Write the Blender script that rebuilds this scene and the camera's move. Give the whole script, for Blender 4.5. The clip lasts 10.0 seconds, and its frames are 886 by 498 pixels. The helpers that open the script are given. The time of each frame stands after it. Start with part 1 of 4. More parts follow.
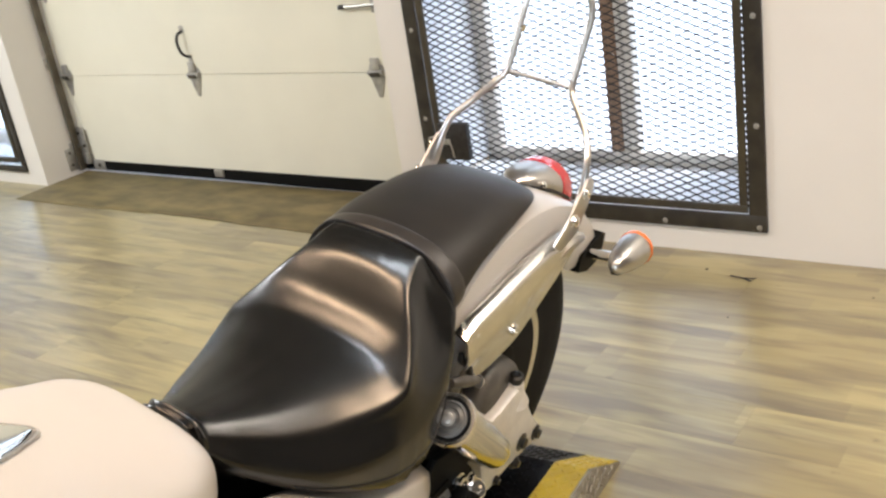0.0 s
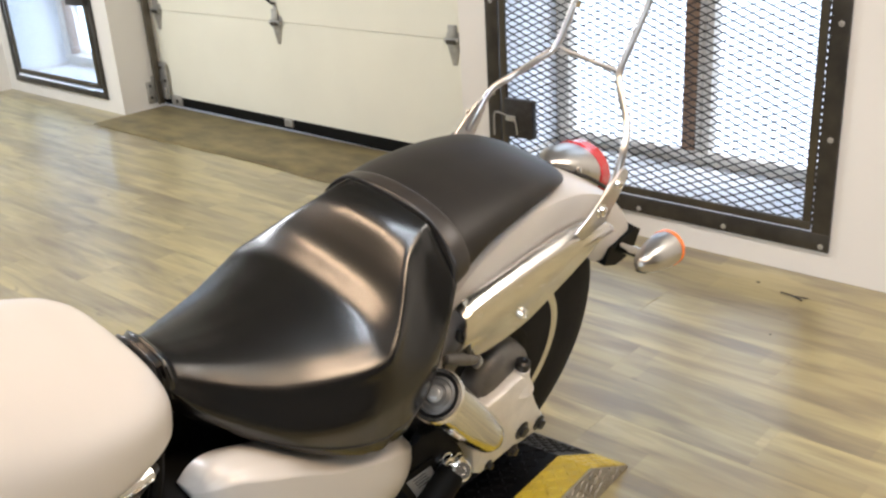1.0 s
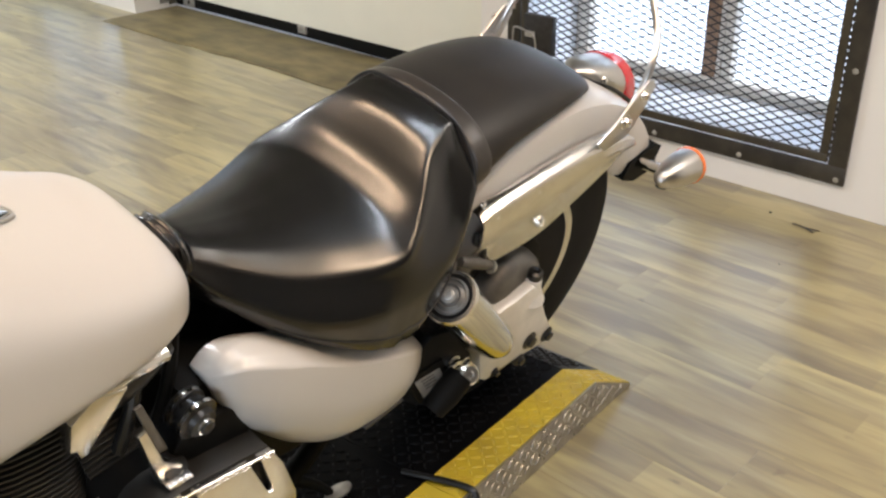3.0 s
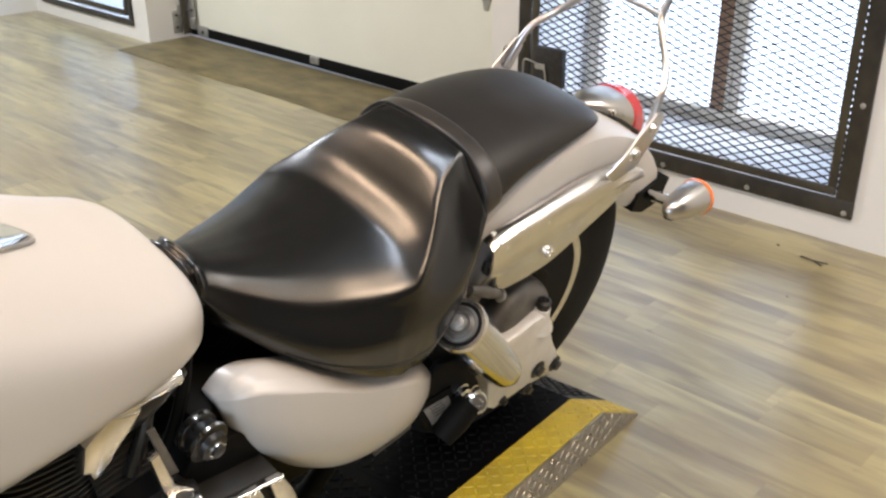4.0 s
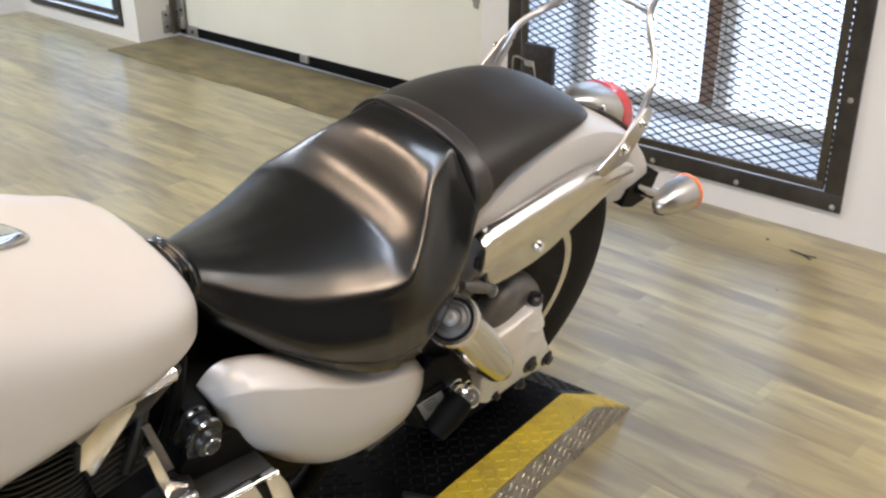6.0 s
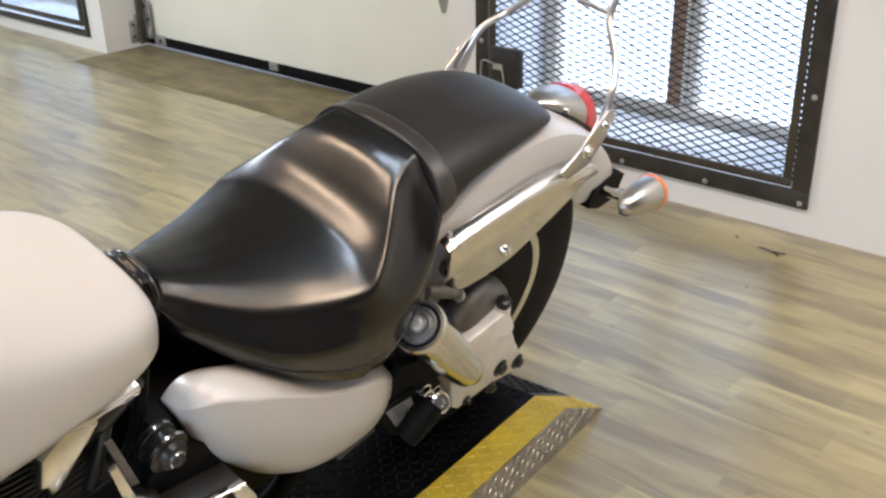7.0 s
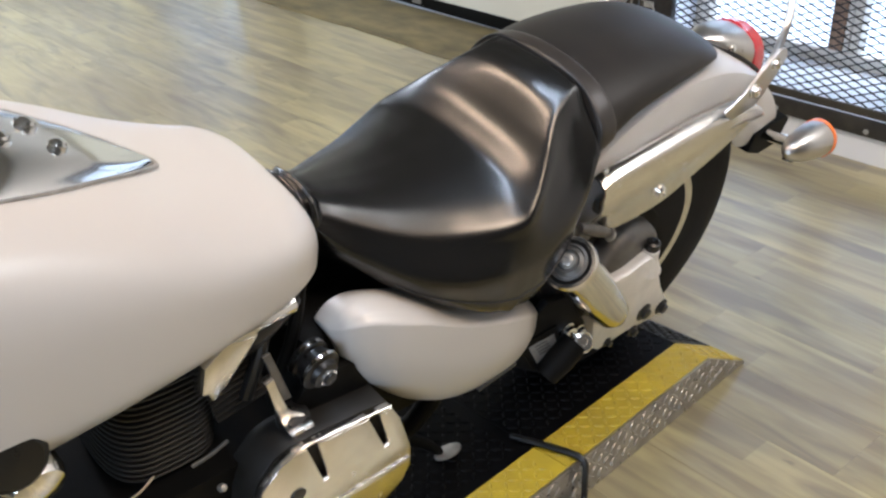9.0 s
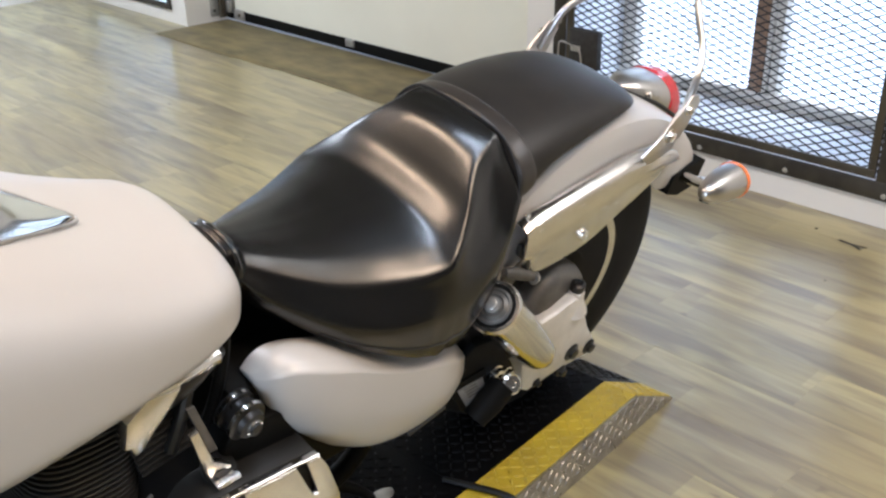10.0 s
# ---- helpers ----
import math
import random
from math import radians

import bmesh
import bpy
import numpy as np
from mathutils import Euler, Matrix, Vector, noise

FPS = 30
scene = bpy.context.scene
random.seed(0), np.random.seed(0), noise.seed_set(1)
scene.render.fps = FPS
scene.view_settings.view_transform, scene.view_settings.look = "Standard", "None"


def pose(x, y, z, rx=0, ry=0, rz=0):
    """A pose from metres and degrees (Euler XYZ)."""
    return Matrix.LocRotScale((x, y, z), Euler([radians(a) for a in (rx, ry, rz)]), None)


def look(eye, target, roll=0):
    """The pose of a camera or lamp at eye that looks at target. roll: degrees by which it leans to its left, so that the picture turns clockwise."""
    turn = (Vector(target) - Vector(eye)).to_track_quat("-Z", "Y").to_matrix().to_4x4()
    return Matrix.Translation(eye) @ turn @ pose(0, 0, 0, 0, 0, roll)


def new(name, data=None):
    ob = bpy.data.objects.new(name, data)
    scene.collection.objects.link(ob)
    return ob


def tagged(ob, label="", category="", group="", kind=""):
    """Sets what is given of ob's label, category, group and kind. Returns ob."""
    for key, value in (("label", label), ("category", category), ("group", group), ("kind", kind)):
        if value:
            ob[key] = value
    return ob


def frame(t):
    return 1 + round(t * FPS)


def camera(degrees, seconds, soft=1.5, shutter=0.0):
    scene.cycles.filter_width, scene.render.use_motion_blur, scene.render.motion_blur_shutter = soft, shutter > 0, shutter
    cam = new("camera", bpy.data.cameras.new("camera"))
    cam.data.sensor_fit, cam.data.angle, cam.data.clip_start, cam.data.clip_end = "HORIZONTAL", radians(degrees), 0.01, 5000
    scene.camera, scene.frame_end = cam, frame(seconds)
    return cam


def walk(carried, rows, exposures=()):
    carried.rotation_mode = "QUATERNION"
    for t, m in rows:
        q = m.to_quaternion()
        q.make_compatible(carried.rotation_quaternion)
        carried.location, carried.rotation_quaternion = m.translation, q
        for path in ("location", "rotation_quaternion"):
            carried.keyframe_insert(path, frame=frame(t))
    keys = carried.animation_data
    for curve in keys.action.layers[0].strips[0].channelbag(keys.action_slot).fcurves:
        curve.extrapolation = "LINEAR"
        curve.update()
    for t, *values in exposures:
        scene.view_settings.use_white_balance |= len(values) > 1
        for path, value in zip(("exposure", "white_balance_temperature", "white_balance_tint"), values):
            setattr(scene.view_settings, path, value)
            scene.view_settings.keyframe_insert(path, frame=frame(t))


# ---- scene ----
cam = camera(49.1, 10.0, 2.5)
PATH = [
    (0, (-0.01, 0.122, 1.361), (-1.157, 1.588, 0.63), -9.3),
    (0.4, (0.018, 0.204, 1.352), (-1.246, 1.598, 0.673), -6.0),
    (0.5, (0.027, 0.204, 1.352), (-1.26, 1.583, 0.686), -4.9),
    (1, (0.043, 0.223, 1.323), (-1.22, 1.575, 0.563), -3.6),
    (1.5, (0.044, 0.203, 1.317), (-1.304, 1.477, 0.567), -4.9),
    (2, (0.034, 0.201, 1.304), (-1.274, 1.482, 0.5), -3.4),
    (2.5, (0.021, 0.205, 1.285), (-1.217, 1.5, 0.397), -1.5),
    (2.7, (0.02, 0.206, 1.282), (-1.199, 1.504, 0.373), -0.93),
    (3.8, (0.03, 0.191, 1.291), (-1.217, 1.502, 0.44), 0.1),
    (4, (0.031, 0.189, 1.289), (-1.224, 1.497, 0.444), -0.3),
    (4.5, (0.026, 0.185, 1.289), (-1.221, 1.495, 0.435), 0.2),
    (5, (0.042, 0.19, 1.294), (-1.192, 1.521, 0.452), -1.7),
    (5.2, (0.039, 0.188, 1.29), (-1.19, 1.512, 0.431), -1.46),
    (6.3, (0.038, 0.18, 1.29), (-1.202, 1.503, 0.446), -0.33),
    (6.5, (0.041, 0.185, 1.289), (-1.187, 1.519, 0.444), -0.4),
    (7, (0.052, 0.196, 1.292), (-1.158, 1.548, 0.45), -1.3),
    (7.5, (0.057, 0.194, 1.282), (-1.174, 1.498, 0.395), -1.7),
    (8, (0.053, 0.198, 1.276), (-1.174, 1.486, 0.362), -1.5),
    (8.5, (0.037, 0.187, 1.273), (-1.266, 1.391, 0.349), -2.6),
    (9, (0.01, 0.174, 1.271), (-1.341, 1.307, 0.328), -1.8),
    (9.5, (0.009, 0.179, 1.284), (-1.33, 1.349, 0.369), -2.3),
    (10, (0.037, 0.183, 1.292), (-1.258, 1.43, 0.416), -1.1),
]
EXPOSURES = [(0, -0.22, 6100, 10), (0.5, -0.16, 5950, 10), (2.5, -0.33, 5950, 10), (4.5, -0.23, 5720, 10), (7, -0.30, 5520, 10), (8, -0.35, 5470, 10), (9, -0.38, 5370, 10), (10, -0.33, 5400, 10)]
walk(cam, [(t, look(eye, target, roll)) for t, eye, target, roll in PATH], EXPOSURES)

# ---- light ----
world = bpy.data.worlds.new("daylight")
scene.world = world
world.use_nodes = True
wn = world.node_tree.nodes
sky = wn.new("ShaderNodeTexSky")
sky.sky_type = "NISHITA"
sky.sun_disc = False
sky.sun_elevation, sky.sun_rotation = radians(66), radians(60)
wn["Background"].inputs["Strength"].default_value = 0.15
world.node_tree.links.new(sky.outputs[0], wn["Background"].inputs[0])

sun_data = bpy.data.lights.new("sun", "SUN")
sun_data.energy, sun_data.angle, sun_data.color = 2.8, radians(12), (1.0, 0.96, 0.9)
sun = new("sun", sun_data)
sun.matrix_world = look((4, 11.5, 16), (-2, 8, 0))


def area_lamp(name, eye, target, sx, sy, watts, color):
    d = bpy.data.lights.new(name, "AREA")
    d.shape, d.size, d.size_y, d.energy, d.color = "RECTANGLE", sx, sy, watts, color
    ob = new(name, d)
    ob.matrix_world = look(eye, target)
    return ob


COOL = (0.80, 0.90, 1.0)
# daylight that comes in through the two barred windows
area_lamp("window_daylight", (-1.66, 3.56, 1.10), (-1.66, 0, 1.10), 1.26, 1.84, 19, COOL)
area_lamp("window_daylight", (-5.80, 3.56, 1.10), (-5.80, 0, 1.10), 1.05, 1.84, 44, (0.66, 0.82, 1.0))
# window behind the camera is assumed, added to light the bike's near side
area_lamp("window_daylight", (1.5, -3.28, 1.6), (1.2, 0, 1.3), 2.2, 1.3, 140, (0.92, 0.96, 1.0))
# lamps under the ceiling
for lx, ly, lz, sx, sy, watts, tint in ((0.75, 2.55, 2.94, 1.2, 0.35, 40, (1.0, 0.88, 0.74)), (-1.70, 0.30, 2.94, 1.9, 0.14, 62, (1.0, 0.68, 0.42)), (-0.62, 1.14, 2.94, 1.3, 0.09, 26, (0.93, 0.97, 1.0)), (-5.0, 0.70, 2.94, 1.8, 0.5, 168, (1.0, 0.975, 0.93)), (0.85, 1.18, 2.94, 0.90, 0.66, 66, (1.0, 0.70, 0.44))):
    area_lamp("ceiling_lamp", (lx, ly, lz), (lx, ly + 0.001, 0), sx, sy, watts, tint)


# ---- materials ----
def material(name, base, rough=0.5, metal=0.0, vary=0.0, scale=8.0, bump=0.0, bump_scale=120.0, coat=0.0, stretch=(1, 1, 1), second=None, spec=0.5, rough_vary=0.0, coat_rough=0.04):
    m = bpy.data.materials.new(name)
    m.use_nodes = True
    nt = m.node_tree
    n, l = nt.nodes, nt.links
    b = n["Principled BSDF"]
    b.inputs["Base Color"].default_value = (*base, 1)
    b.inputs["Roughness"].default_value = rough
    b.inputs["Metallic"].default_value = metal
    b.inputs["Coat Weight"].default_value = coat
    b.inputs["Coat Roughness"].default_value = coat_rough
    b.inputs["Specular IOR Level"].default_value = spec
    geo = n.new("ShaderNodeTexCoord")
    mp = n.new("ShaderNodeMapping")
    mp.inputs["Scale"].default_value = stretch
    l.new(geo.outputs["Object"], mp.inputs[0])
    if vary:
        a = n.new("ShaderNodeTexNoise")
        a.inputs["Scale"].default_value, a.inputs["Detail"].default_value = scale, 8
        l.new(mp.outputs[0], a.inputs["Vector"])
        mix = n.new("ShaderNodeMix")
        mix.data_type = "RGBA"
        ramp = n.new("ShaderNodeMapRange")
        ramp.inputs[1].default_value, ramp.inputs[2].default_value = 0.35, 0.7
        l.new(a.outputs[0], ramp.inputs[0])
        l.new(ramp.outputs[0], mix.inputs[0])
        dark = second if second else tuple(c * (1 - vary) for c in base)
        mix.inputs[6].default_value, mix.inputs[7].default_value = (*base, 1), (*dark, 1)
        l.new(mix.outputs[2], b.inputs["Base Color"])
    if rough_vary:
        c = n.new("ShaderNodeTexNoise")
        c.inputs["Scale"].default_value, c.inputs["Detail"].default_value = scale * 3, 6
        l.new(mp.outputs[0], c.inputs["Vector"])
        r2 = n.new("ShaderNodeMapRange")
        r2.inputs[3].default_value, r2.inputs[4].default_value = max(0.02, rough - rough_vary), rough + rough_vary
        l.new(c.outputs[0], r2.inputs[0])
        l.new(r2.outputs[0], b.inputs["Roughness"])
    if bump:
        c = n.new("ShaderNodeTexNoise")
        c.inputs["Scale"].default_value, c.inputs["Detail"].default_value = bump_scale, 4
        l.new(mp.outputs[0], c.inputs["Vector"])
        bp = n.new("ShaderNodeBump")
        bp.inputs["Strength"].default_value, bp.inputs["Distance"].default_value = bump, 0.002
        l.new(c.outputs[0], bp.inputs["Height"])
        l.new(bp.outputs[0], b.inputs["Normal"])
    return m


PEARL = material("pearl_white_paint", (0.520, 0.499, 0.464), 0.34, vary=0.03, scale=3, coat=0.25, coat_rough=0.16)
LEATHER = material("black_vinyl", (0.0025, 0.0026, 0.0025), 0.255, vary=0.3, scale=60, second=(0.0045, 0.0045, 0.0042), spec=0.74, bump=0.034, bump_scale=300)
PAD_VINYL = material("matt_black_vinyl", (0.0110, 0.0100, 0.0085), 0.44, vary=0.3, scale=9, second=(0.0180, 0.0155, 0.0125), spec=0.32, bump=0.05, bump_scale=260)
# base colour lifted to stand in for the sheen on the band
BAND_VINYL = material("sheen_black_vinyl_band", (0.020, 0.017, 0.014), 0.36, vary=0.3, scale=40, second=(0.030, 0.025, 0.020), spec=0.55)
TAB_VINYL = material("glossy_black_vinyl", (0.004, 0.004, 0.004), 0.14, vary=0.3, scale=40, spec=0.8)
PIPING = material("black_piping", (0.01, 0.01, 0.01), 0.5, bump=0.2)
CHROME = material("chrome", (0.83, 0.82, 0.79), 0.13, metal=1.0, vary=0.06, scale=20, rough_vary=0.04)
SATIN = material("worn_satin_chrome", (0.56, 0.55, 0.53), 0.30, metal=1.0, vary=0.12, scale=25, rough_vary=0.06)
POLISHED = material("polished_aluminium", (0.77, 0.75, 0.71), 0.24, metal=1.0, vary=0.12, scale=25, rough_vary=0.08)
SILVER = material("silver_painted_casting", (0.72, 0.70, 0.66), 0.36, metal=0.25, vary=0.15, scale=30, bump=0.15, bump_scale=300)
BLACK = material("black_enamel", (0.008, 0.008, 0.008), 0.32, vary=0.3, scale=20, rough_vary=0.1)
# matt black with the shade under the bike put into its colour
MATT_SHADE = material("matt_black_with_shade", (0.004, 0.004, 0.0038), 0.6, vary=0.3, scale=20, spec=0.12)
FRAME_GREY = material("grey_casting", (0.16, 0.155, 0.145), 0.45, metal=0.6, vary=0.3, scale=30, rough_vary=0.1)
DARKGREY = material("dark_grey_casting", (0.030, 0.030, 0.030), 0.4, metal=0.4, vary=0.3, scale=30, rough_vary=0.1)
FINS = material("black_cylinder_fins", (0.015, 0.014, 0.012), 0.5, metal=0.2, vary=0.3, scale=40)
RUBBER = material("tyre_rubber", (0.010, 0.010, 0.010), 0.75, vary=0.25, scale=15, bump=0.3, bump_scale=200, spec=0.2)
RED = material("red_lens", (0.55, 0.02, 0.03), 0.15, vary=0.2, scale=60, coat=0.5)
AMBER = material("amber_lens", (0.85, 0.20, 0.03), 0.2, vary=0.15, scale=60, coat=0.5)
LABEL = material("grey_printed_label", (0.20, 0.20, 0.195), 0.5, vary=0.2, scale=60)
INK = material("dark_print", (0.03, 0.03, 0.03), 0.6)
WALL = material("cream_white_wall_paint", (0.73, 0.705, 0.655), 0.55, vary=0.05, scale=2.5, bump=0.12, bump_scale=90)
# unseen walls, kept dark so that the seat reflects little
BACKWALL = material("grey_brown_wall_paint", (0.085, 0.083, 0.080), 0.7, vary=0.2, scale=1.5)
# the ceiling is unseen too and kept dark for the same reflections
CEIL = material("grey_ceiling_paint", (0.26, 0.25, 0.235), 0.7, vary=0.2, scale=2)
TRACK = material("weathered_track_steel", (0.15, 0.13, 0.095), 0.5, metal=0.3, vary=0.4, scale=14, rough_vary=0.1)
DOORP = material("cream_door_steel", (0.77, 0.75, 0.625), 0.38, vary=0.05, scale=3, bump=0.1, bump_scale=160)
GALV = material("galvanised_steel", (0.50, 0.49, 0.46), 0.42, metal=0.7, vary=0.35, scale=35, rough_vary=0.1)
STEEL = material("dark_bronze_steel", (0.026, 0.023, 0.019), 0.46, metal=0.3, vary=0.5, scale=12, second=(0.055, 0.048, 0.036), rough_vary=0.12)
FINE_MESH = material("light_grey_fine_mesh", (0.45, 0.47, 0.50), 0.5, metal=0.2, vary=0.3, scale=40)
BRONZE = material("olive_bronze_steel", (0.085, 0.072, 0.045), 0.45, metal=0.4, vary=0.5, scale=10, second=(0.05, 0.044, 0.034), rough_vary=0.1)
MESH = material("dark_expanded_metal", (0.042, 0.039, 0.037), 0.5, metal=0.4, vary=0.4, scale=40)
BOLT = material("zinc_bolt", (0.55, 0.54, 0.50), 0.4, metal=0.8, vary=0.3, scale=60)
ALU = material("grey_window_frame", (0.70, 0.67, 0.61), 0.45, metal=0.0, vary=0.15, scale=20)
WOOD = material("brown_wood_post", (0.30, 0.19, 0.12), 0.5, vary=0.35, scale=12, stretch=(6, 6, 0.6))
PLY = material("plywood_threshold", (0.200, 0.160, 0.070), 0.55, vary=0.45, scale=3.4, stretch=(1.6, 3.2, 3.2), bump=0.2, bump_scale=60, second=(0.088, 0.068, 0.030))
# white paint with the blue of the sky's light mixed into its colour
SILL = material("sky_tinted_white_sill_paint", (0.80, 0.85, 0.92), 0.5, vary=0.08, scale=6)
SNOW = material("pale_concrete_apron", (0.84, 0.85, 0.88), 0.8, vary=0.08, scale=3)
# black paint, darkened further in place of the shade under the bike
PLATE = material("black_plate_paint_with_shade", (0.0035, 0.0035, 0.004), 0.36, vary=0.35, scale=18, rough_vary=0.1, spec=0.07)
YELLOW = material("worn_yellow_paint", (0.52, 0.39, 0.025), 0.40, vary=0.5, scale=16, second=(0.40, 0.30, 0.03), rough_vary=0.1)
CHECK = material("bare_checker_plate", (0.40, 0.375, 0.325), 0.30, metal=0.75, vary=0.35, scale=22, rough_vary=0.1)


def plank_material():
    m = bpy.data.materials.new("wood_look_vinyl_planks")
    m.use_nodes = True
    n, l = m.node_tree.nodes, m.node_tree.links
    b = n["Principled BSDF"]
    b.inputs["Specular IOR Level"].default_value = 0.92
    b.inputs["Coat Weight"].default_value, b.inputs["Coat Roughness"].default_value = 0.40, 0.28
    geo, info = n.new("ShaderNodeNewGeometry"), n.new("ShaderNodeObjectInfo")
    shift = n.new("ShaderNodeVectorMath")
    shift.operation = "MULTIPLY_ADD"
    shift.inputs[1].default_value = (3.1, 17.7, 9.3)
    comb = n.new("ShaderNodeCombineXYZ")
    for k in range(3):
        l.new(info.outputs["Random"], comb.inputs[k])
    l.new(comb.outputs[0], shift.inputs[0])
    l.new(geo.outputs["Position"], shift.inputs[2])

    def grain(sx, sy, scale, detail=8.0, distort=0.0, own=True):
        mp = n.new("ShaderNodeMapping")
        mp.inputs["Scale"].default_value = (sx, sy, 1)
        l.new(shift.outputs[0] if own else geo.outputs["Position"], mp.inputs[0])
        t = n.new("ShaderNodeTexNoise")
        t.inputs["Scale"].default_value, t.inputs["Detail"].default_value, t.inputs["Distortion"].default_value = scale, detail, distort
        l.new(mp.outputs[0], t.inputs["Vector"])
        return t.outputs[0]

    def blend(fac, a, c):
        mix = n.new("ShaderNodeMix")
        mix.data_type = "RGBA"
        l.new(fac, mix.inputs[0])
        for slot, v in ((6, a), (7, c)):
            if isinstance(v, tuple):
                mix.inputs[slot].default_value = (*v, 1)
            else:
                l.new(v, mix.inputs[slot])
        return mix.outputs[2]

    def remap(src, lo, hi, out_lo=0.0, out_hi=1.0):
        r = n.new("ShaderNodeMapRange")
        r.inputs[1].default_value, r.inputs[2].default_value, r.inputs[3].default_value, r.inputs[4].default_value = lo, hi, out_lo, out_hi
        l.new(src, r.inputs[0])
        return r.outputs[0]

    # printed staves, two to a plank, each with a tone of its own
    sep = n.new("ShaderNodeSeparateXYZ")
    l.new(geo.outputs["Position"], sep.inputs[0])

    def calc(op, a, c):
        k = n.new("ShaderNodeMath")
        k.operation = op
        for slot, v in ((0, a), (1, c)):
            if isinstance(v, (int, float)):
                k.inputs[slot].default_value = v
            else:
                l.new(v, k.inputs[slot])
        return k.outputs[0]

    def chance(a, c):
        w = n.new("ShaderNodeTexWhiteNoise")
        w.noise_dimensions = "2D"
        xy = n.new("ShaderNodeCombineXYZ")
        l.new(a, xy.inputs[0])
        l.new(c, xy.inputs[1])
        l.new(xy.outputs[0], w.inputs["Vector"])
        return w.outputs["Value"]

    row = calc("FLOOR", calc("DIVIDE", calc("SUBTRACT", sep.outputs[1], 3.08), 0.09), 0)
    nudge = chance(row, calc("MULTIPLY", row, 0.37))
    stave = calc("FLOOR", calc("ADD", calc("DIVIDE", sep.outputs[0], 0.61), calc("MULTIPLY", nudge, 7.0)), 0)
    luck = chance(stave, row)
    luck2 = chance(row, stave)
    tone = blend(luck, (0.425, 0.366, 0.176), (0.305, 0.260, 0.124))
    aged = blend(remap(luck2, 0.72, 0.78, 0, 0.34), tone, (0.150, 0.120, 0.082))
    wide = blend(remap(grain(1.1, 7.5, 2.2, 4, 0.6), 0.42, 0.68, 0, 0.74), aged, (0.120, 0.096, 0.064))
    pale = blend(remap(grain(1.2, 9.0, 2.2, 6, 0.5), 0.54, 0.74, 0, 0.45), wide, (0.47, 0.42, 0.235))
    fine = blend(remap(grain(1.6, 22.0, 4.5, 6), 0.5, 0.80, 0, 0.25), pale, (0.080, 0.060, 0.040))
    knots = blend(remap(grain(3.0, 5.0, 3.0, 3), 0.69, 0.75, 0, 0.6), fine, (0.075, 0.056, 0.040))
    worn = blend(remap(grain(0.9, 1.6, 1.3, 5, 0.4, False), 0.48, 0.68, 0, 0.50), knots, (0.150, 0.108, 0.052))
    l.new(worn, b.inputs["Base Color"])
    l.new(remap(grain(2.0, 8.0, 3.0, 6), 0.3, 0.7, 0.28, 0.40), b.inputs["Roughness"])
    bp = n.new("ShaderNodeBump")
    bp.inputs["Strength"].default_value, bp.inputs["Distance"].default_value = 0.015, 0.001
    l.new(grain(1.5, 30.0, 6.0, 8), bp.inputs["Height"])
    l.new(bp.outputs[0], b.inputs["Normal"])
    return m


PLANK = plank_material()


def glass_material():
    m = bpy.data.materials.new("clear_glass")
    m.use_nodes = True
    b = m.node_tree.nodes["Principled BSDF"]
    b.inputs["Transmission Weight"].default_value, b.inputs["Roughness"].default_value, b.inputs["IOR"].default_value = 1.0, 0.0, 1.45
    b.inputs["Base Color"].default_value = (0.97, 0.98, 1.0, 1)
    return m


def glow_material(color, strength):
    m = bpy.data.materials.new("bright_overcast_distance")
    m.use_nodes = True
    n, l = m.node_tree.nodes, m.node_tree.links
    e = n.new("ShaderNodeEmission")
    e.inputs[0].default_value, e.inputs[1].default_value = (*color, 1), strength
    l.new(e.outputs[0], n["Material Output"].inputs[0])
    return m


GLASS, GLOW = glass_material(), glow_material((0.93, 0.96, 1.0), 1.05)


# ---- mesh tools ----
def mesh_of(name, bm, mat, sharp=35):
    bmesh.ops.recalc_face_normals(bm, faces=bm.faces)
    me = bpy.data.meshes.new(name)
    bm.to_mesh(me)
    bm.free()
    me.materials.append(mat)
    me.shade_smooth()
    me.set_sharp_from_angle(angle=radians(sharp))
    return me


def part(name, bm, mat, parent=None, label="", sharp=35):
    ob = new(name, mesh_of(name, bm, mat, sharp))
    ob.parent = parent
    return tagged(ob, label)


def thing(name, label, category, m=None, group="", kind=""):
    ob = new(name)
    ob.empty_display_size = 0.1
    if m is not None:
        ob.matrix_world = m
    return tagged(ob, label, category, group, kind)


def box(bm, lo, hi, bevel=0.0, m=None, segs=2):
    c = [(a + b) / 2 for a, b in zip(lo, hi)]
    s = [abs(b - a) for a, b in zip(lo, hi)]
    r = bmesh.ops.create_cube(bm, size=1.0, matrix=Matrix.LocRotScale(c, None, s))
    vs = r["verts"]
    if bevel:
        es = list({e for v in vs for e in v.link_edges})
        out = bmesh.ops.bevel(bm, geom=es, offset=bevel, segments=segs, affect="EDGES", profile=0.5)
        vs = list({v for f in out["faces"] for v in f.verts} | {v for v in vs if v.is_valid})
    if m is not None:
        bmesh.ops.transform(bm, matrix=m, verts=vs)
    return bm


def boxes(*items, bevel=0.0):
    bm = bmesh.new()
    for lo, hi in items:
        box(bm, lo, hi, bevel)
    return bm


def loft(rings, close_ring=True, caps=True, bm=None):
    bm = bm or bmesh.new()
    rows = [[bm.verts.new(p) for p in r] for r in rings]
    n = len(rows[0])
    for a, b in zip(rows, rows[1:]):
        for i in range(n if close_ring else n - 1):
            j = (i + 1) % n
            bm.faces.new((a[i], a[j], b[j], b[i]))
    if caps:
        bm.faces.new(rows[0])
        bm.faces.new(rows[-1][::-1])
    return bm


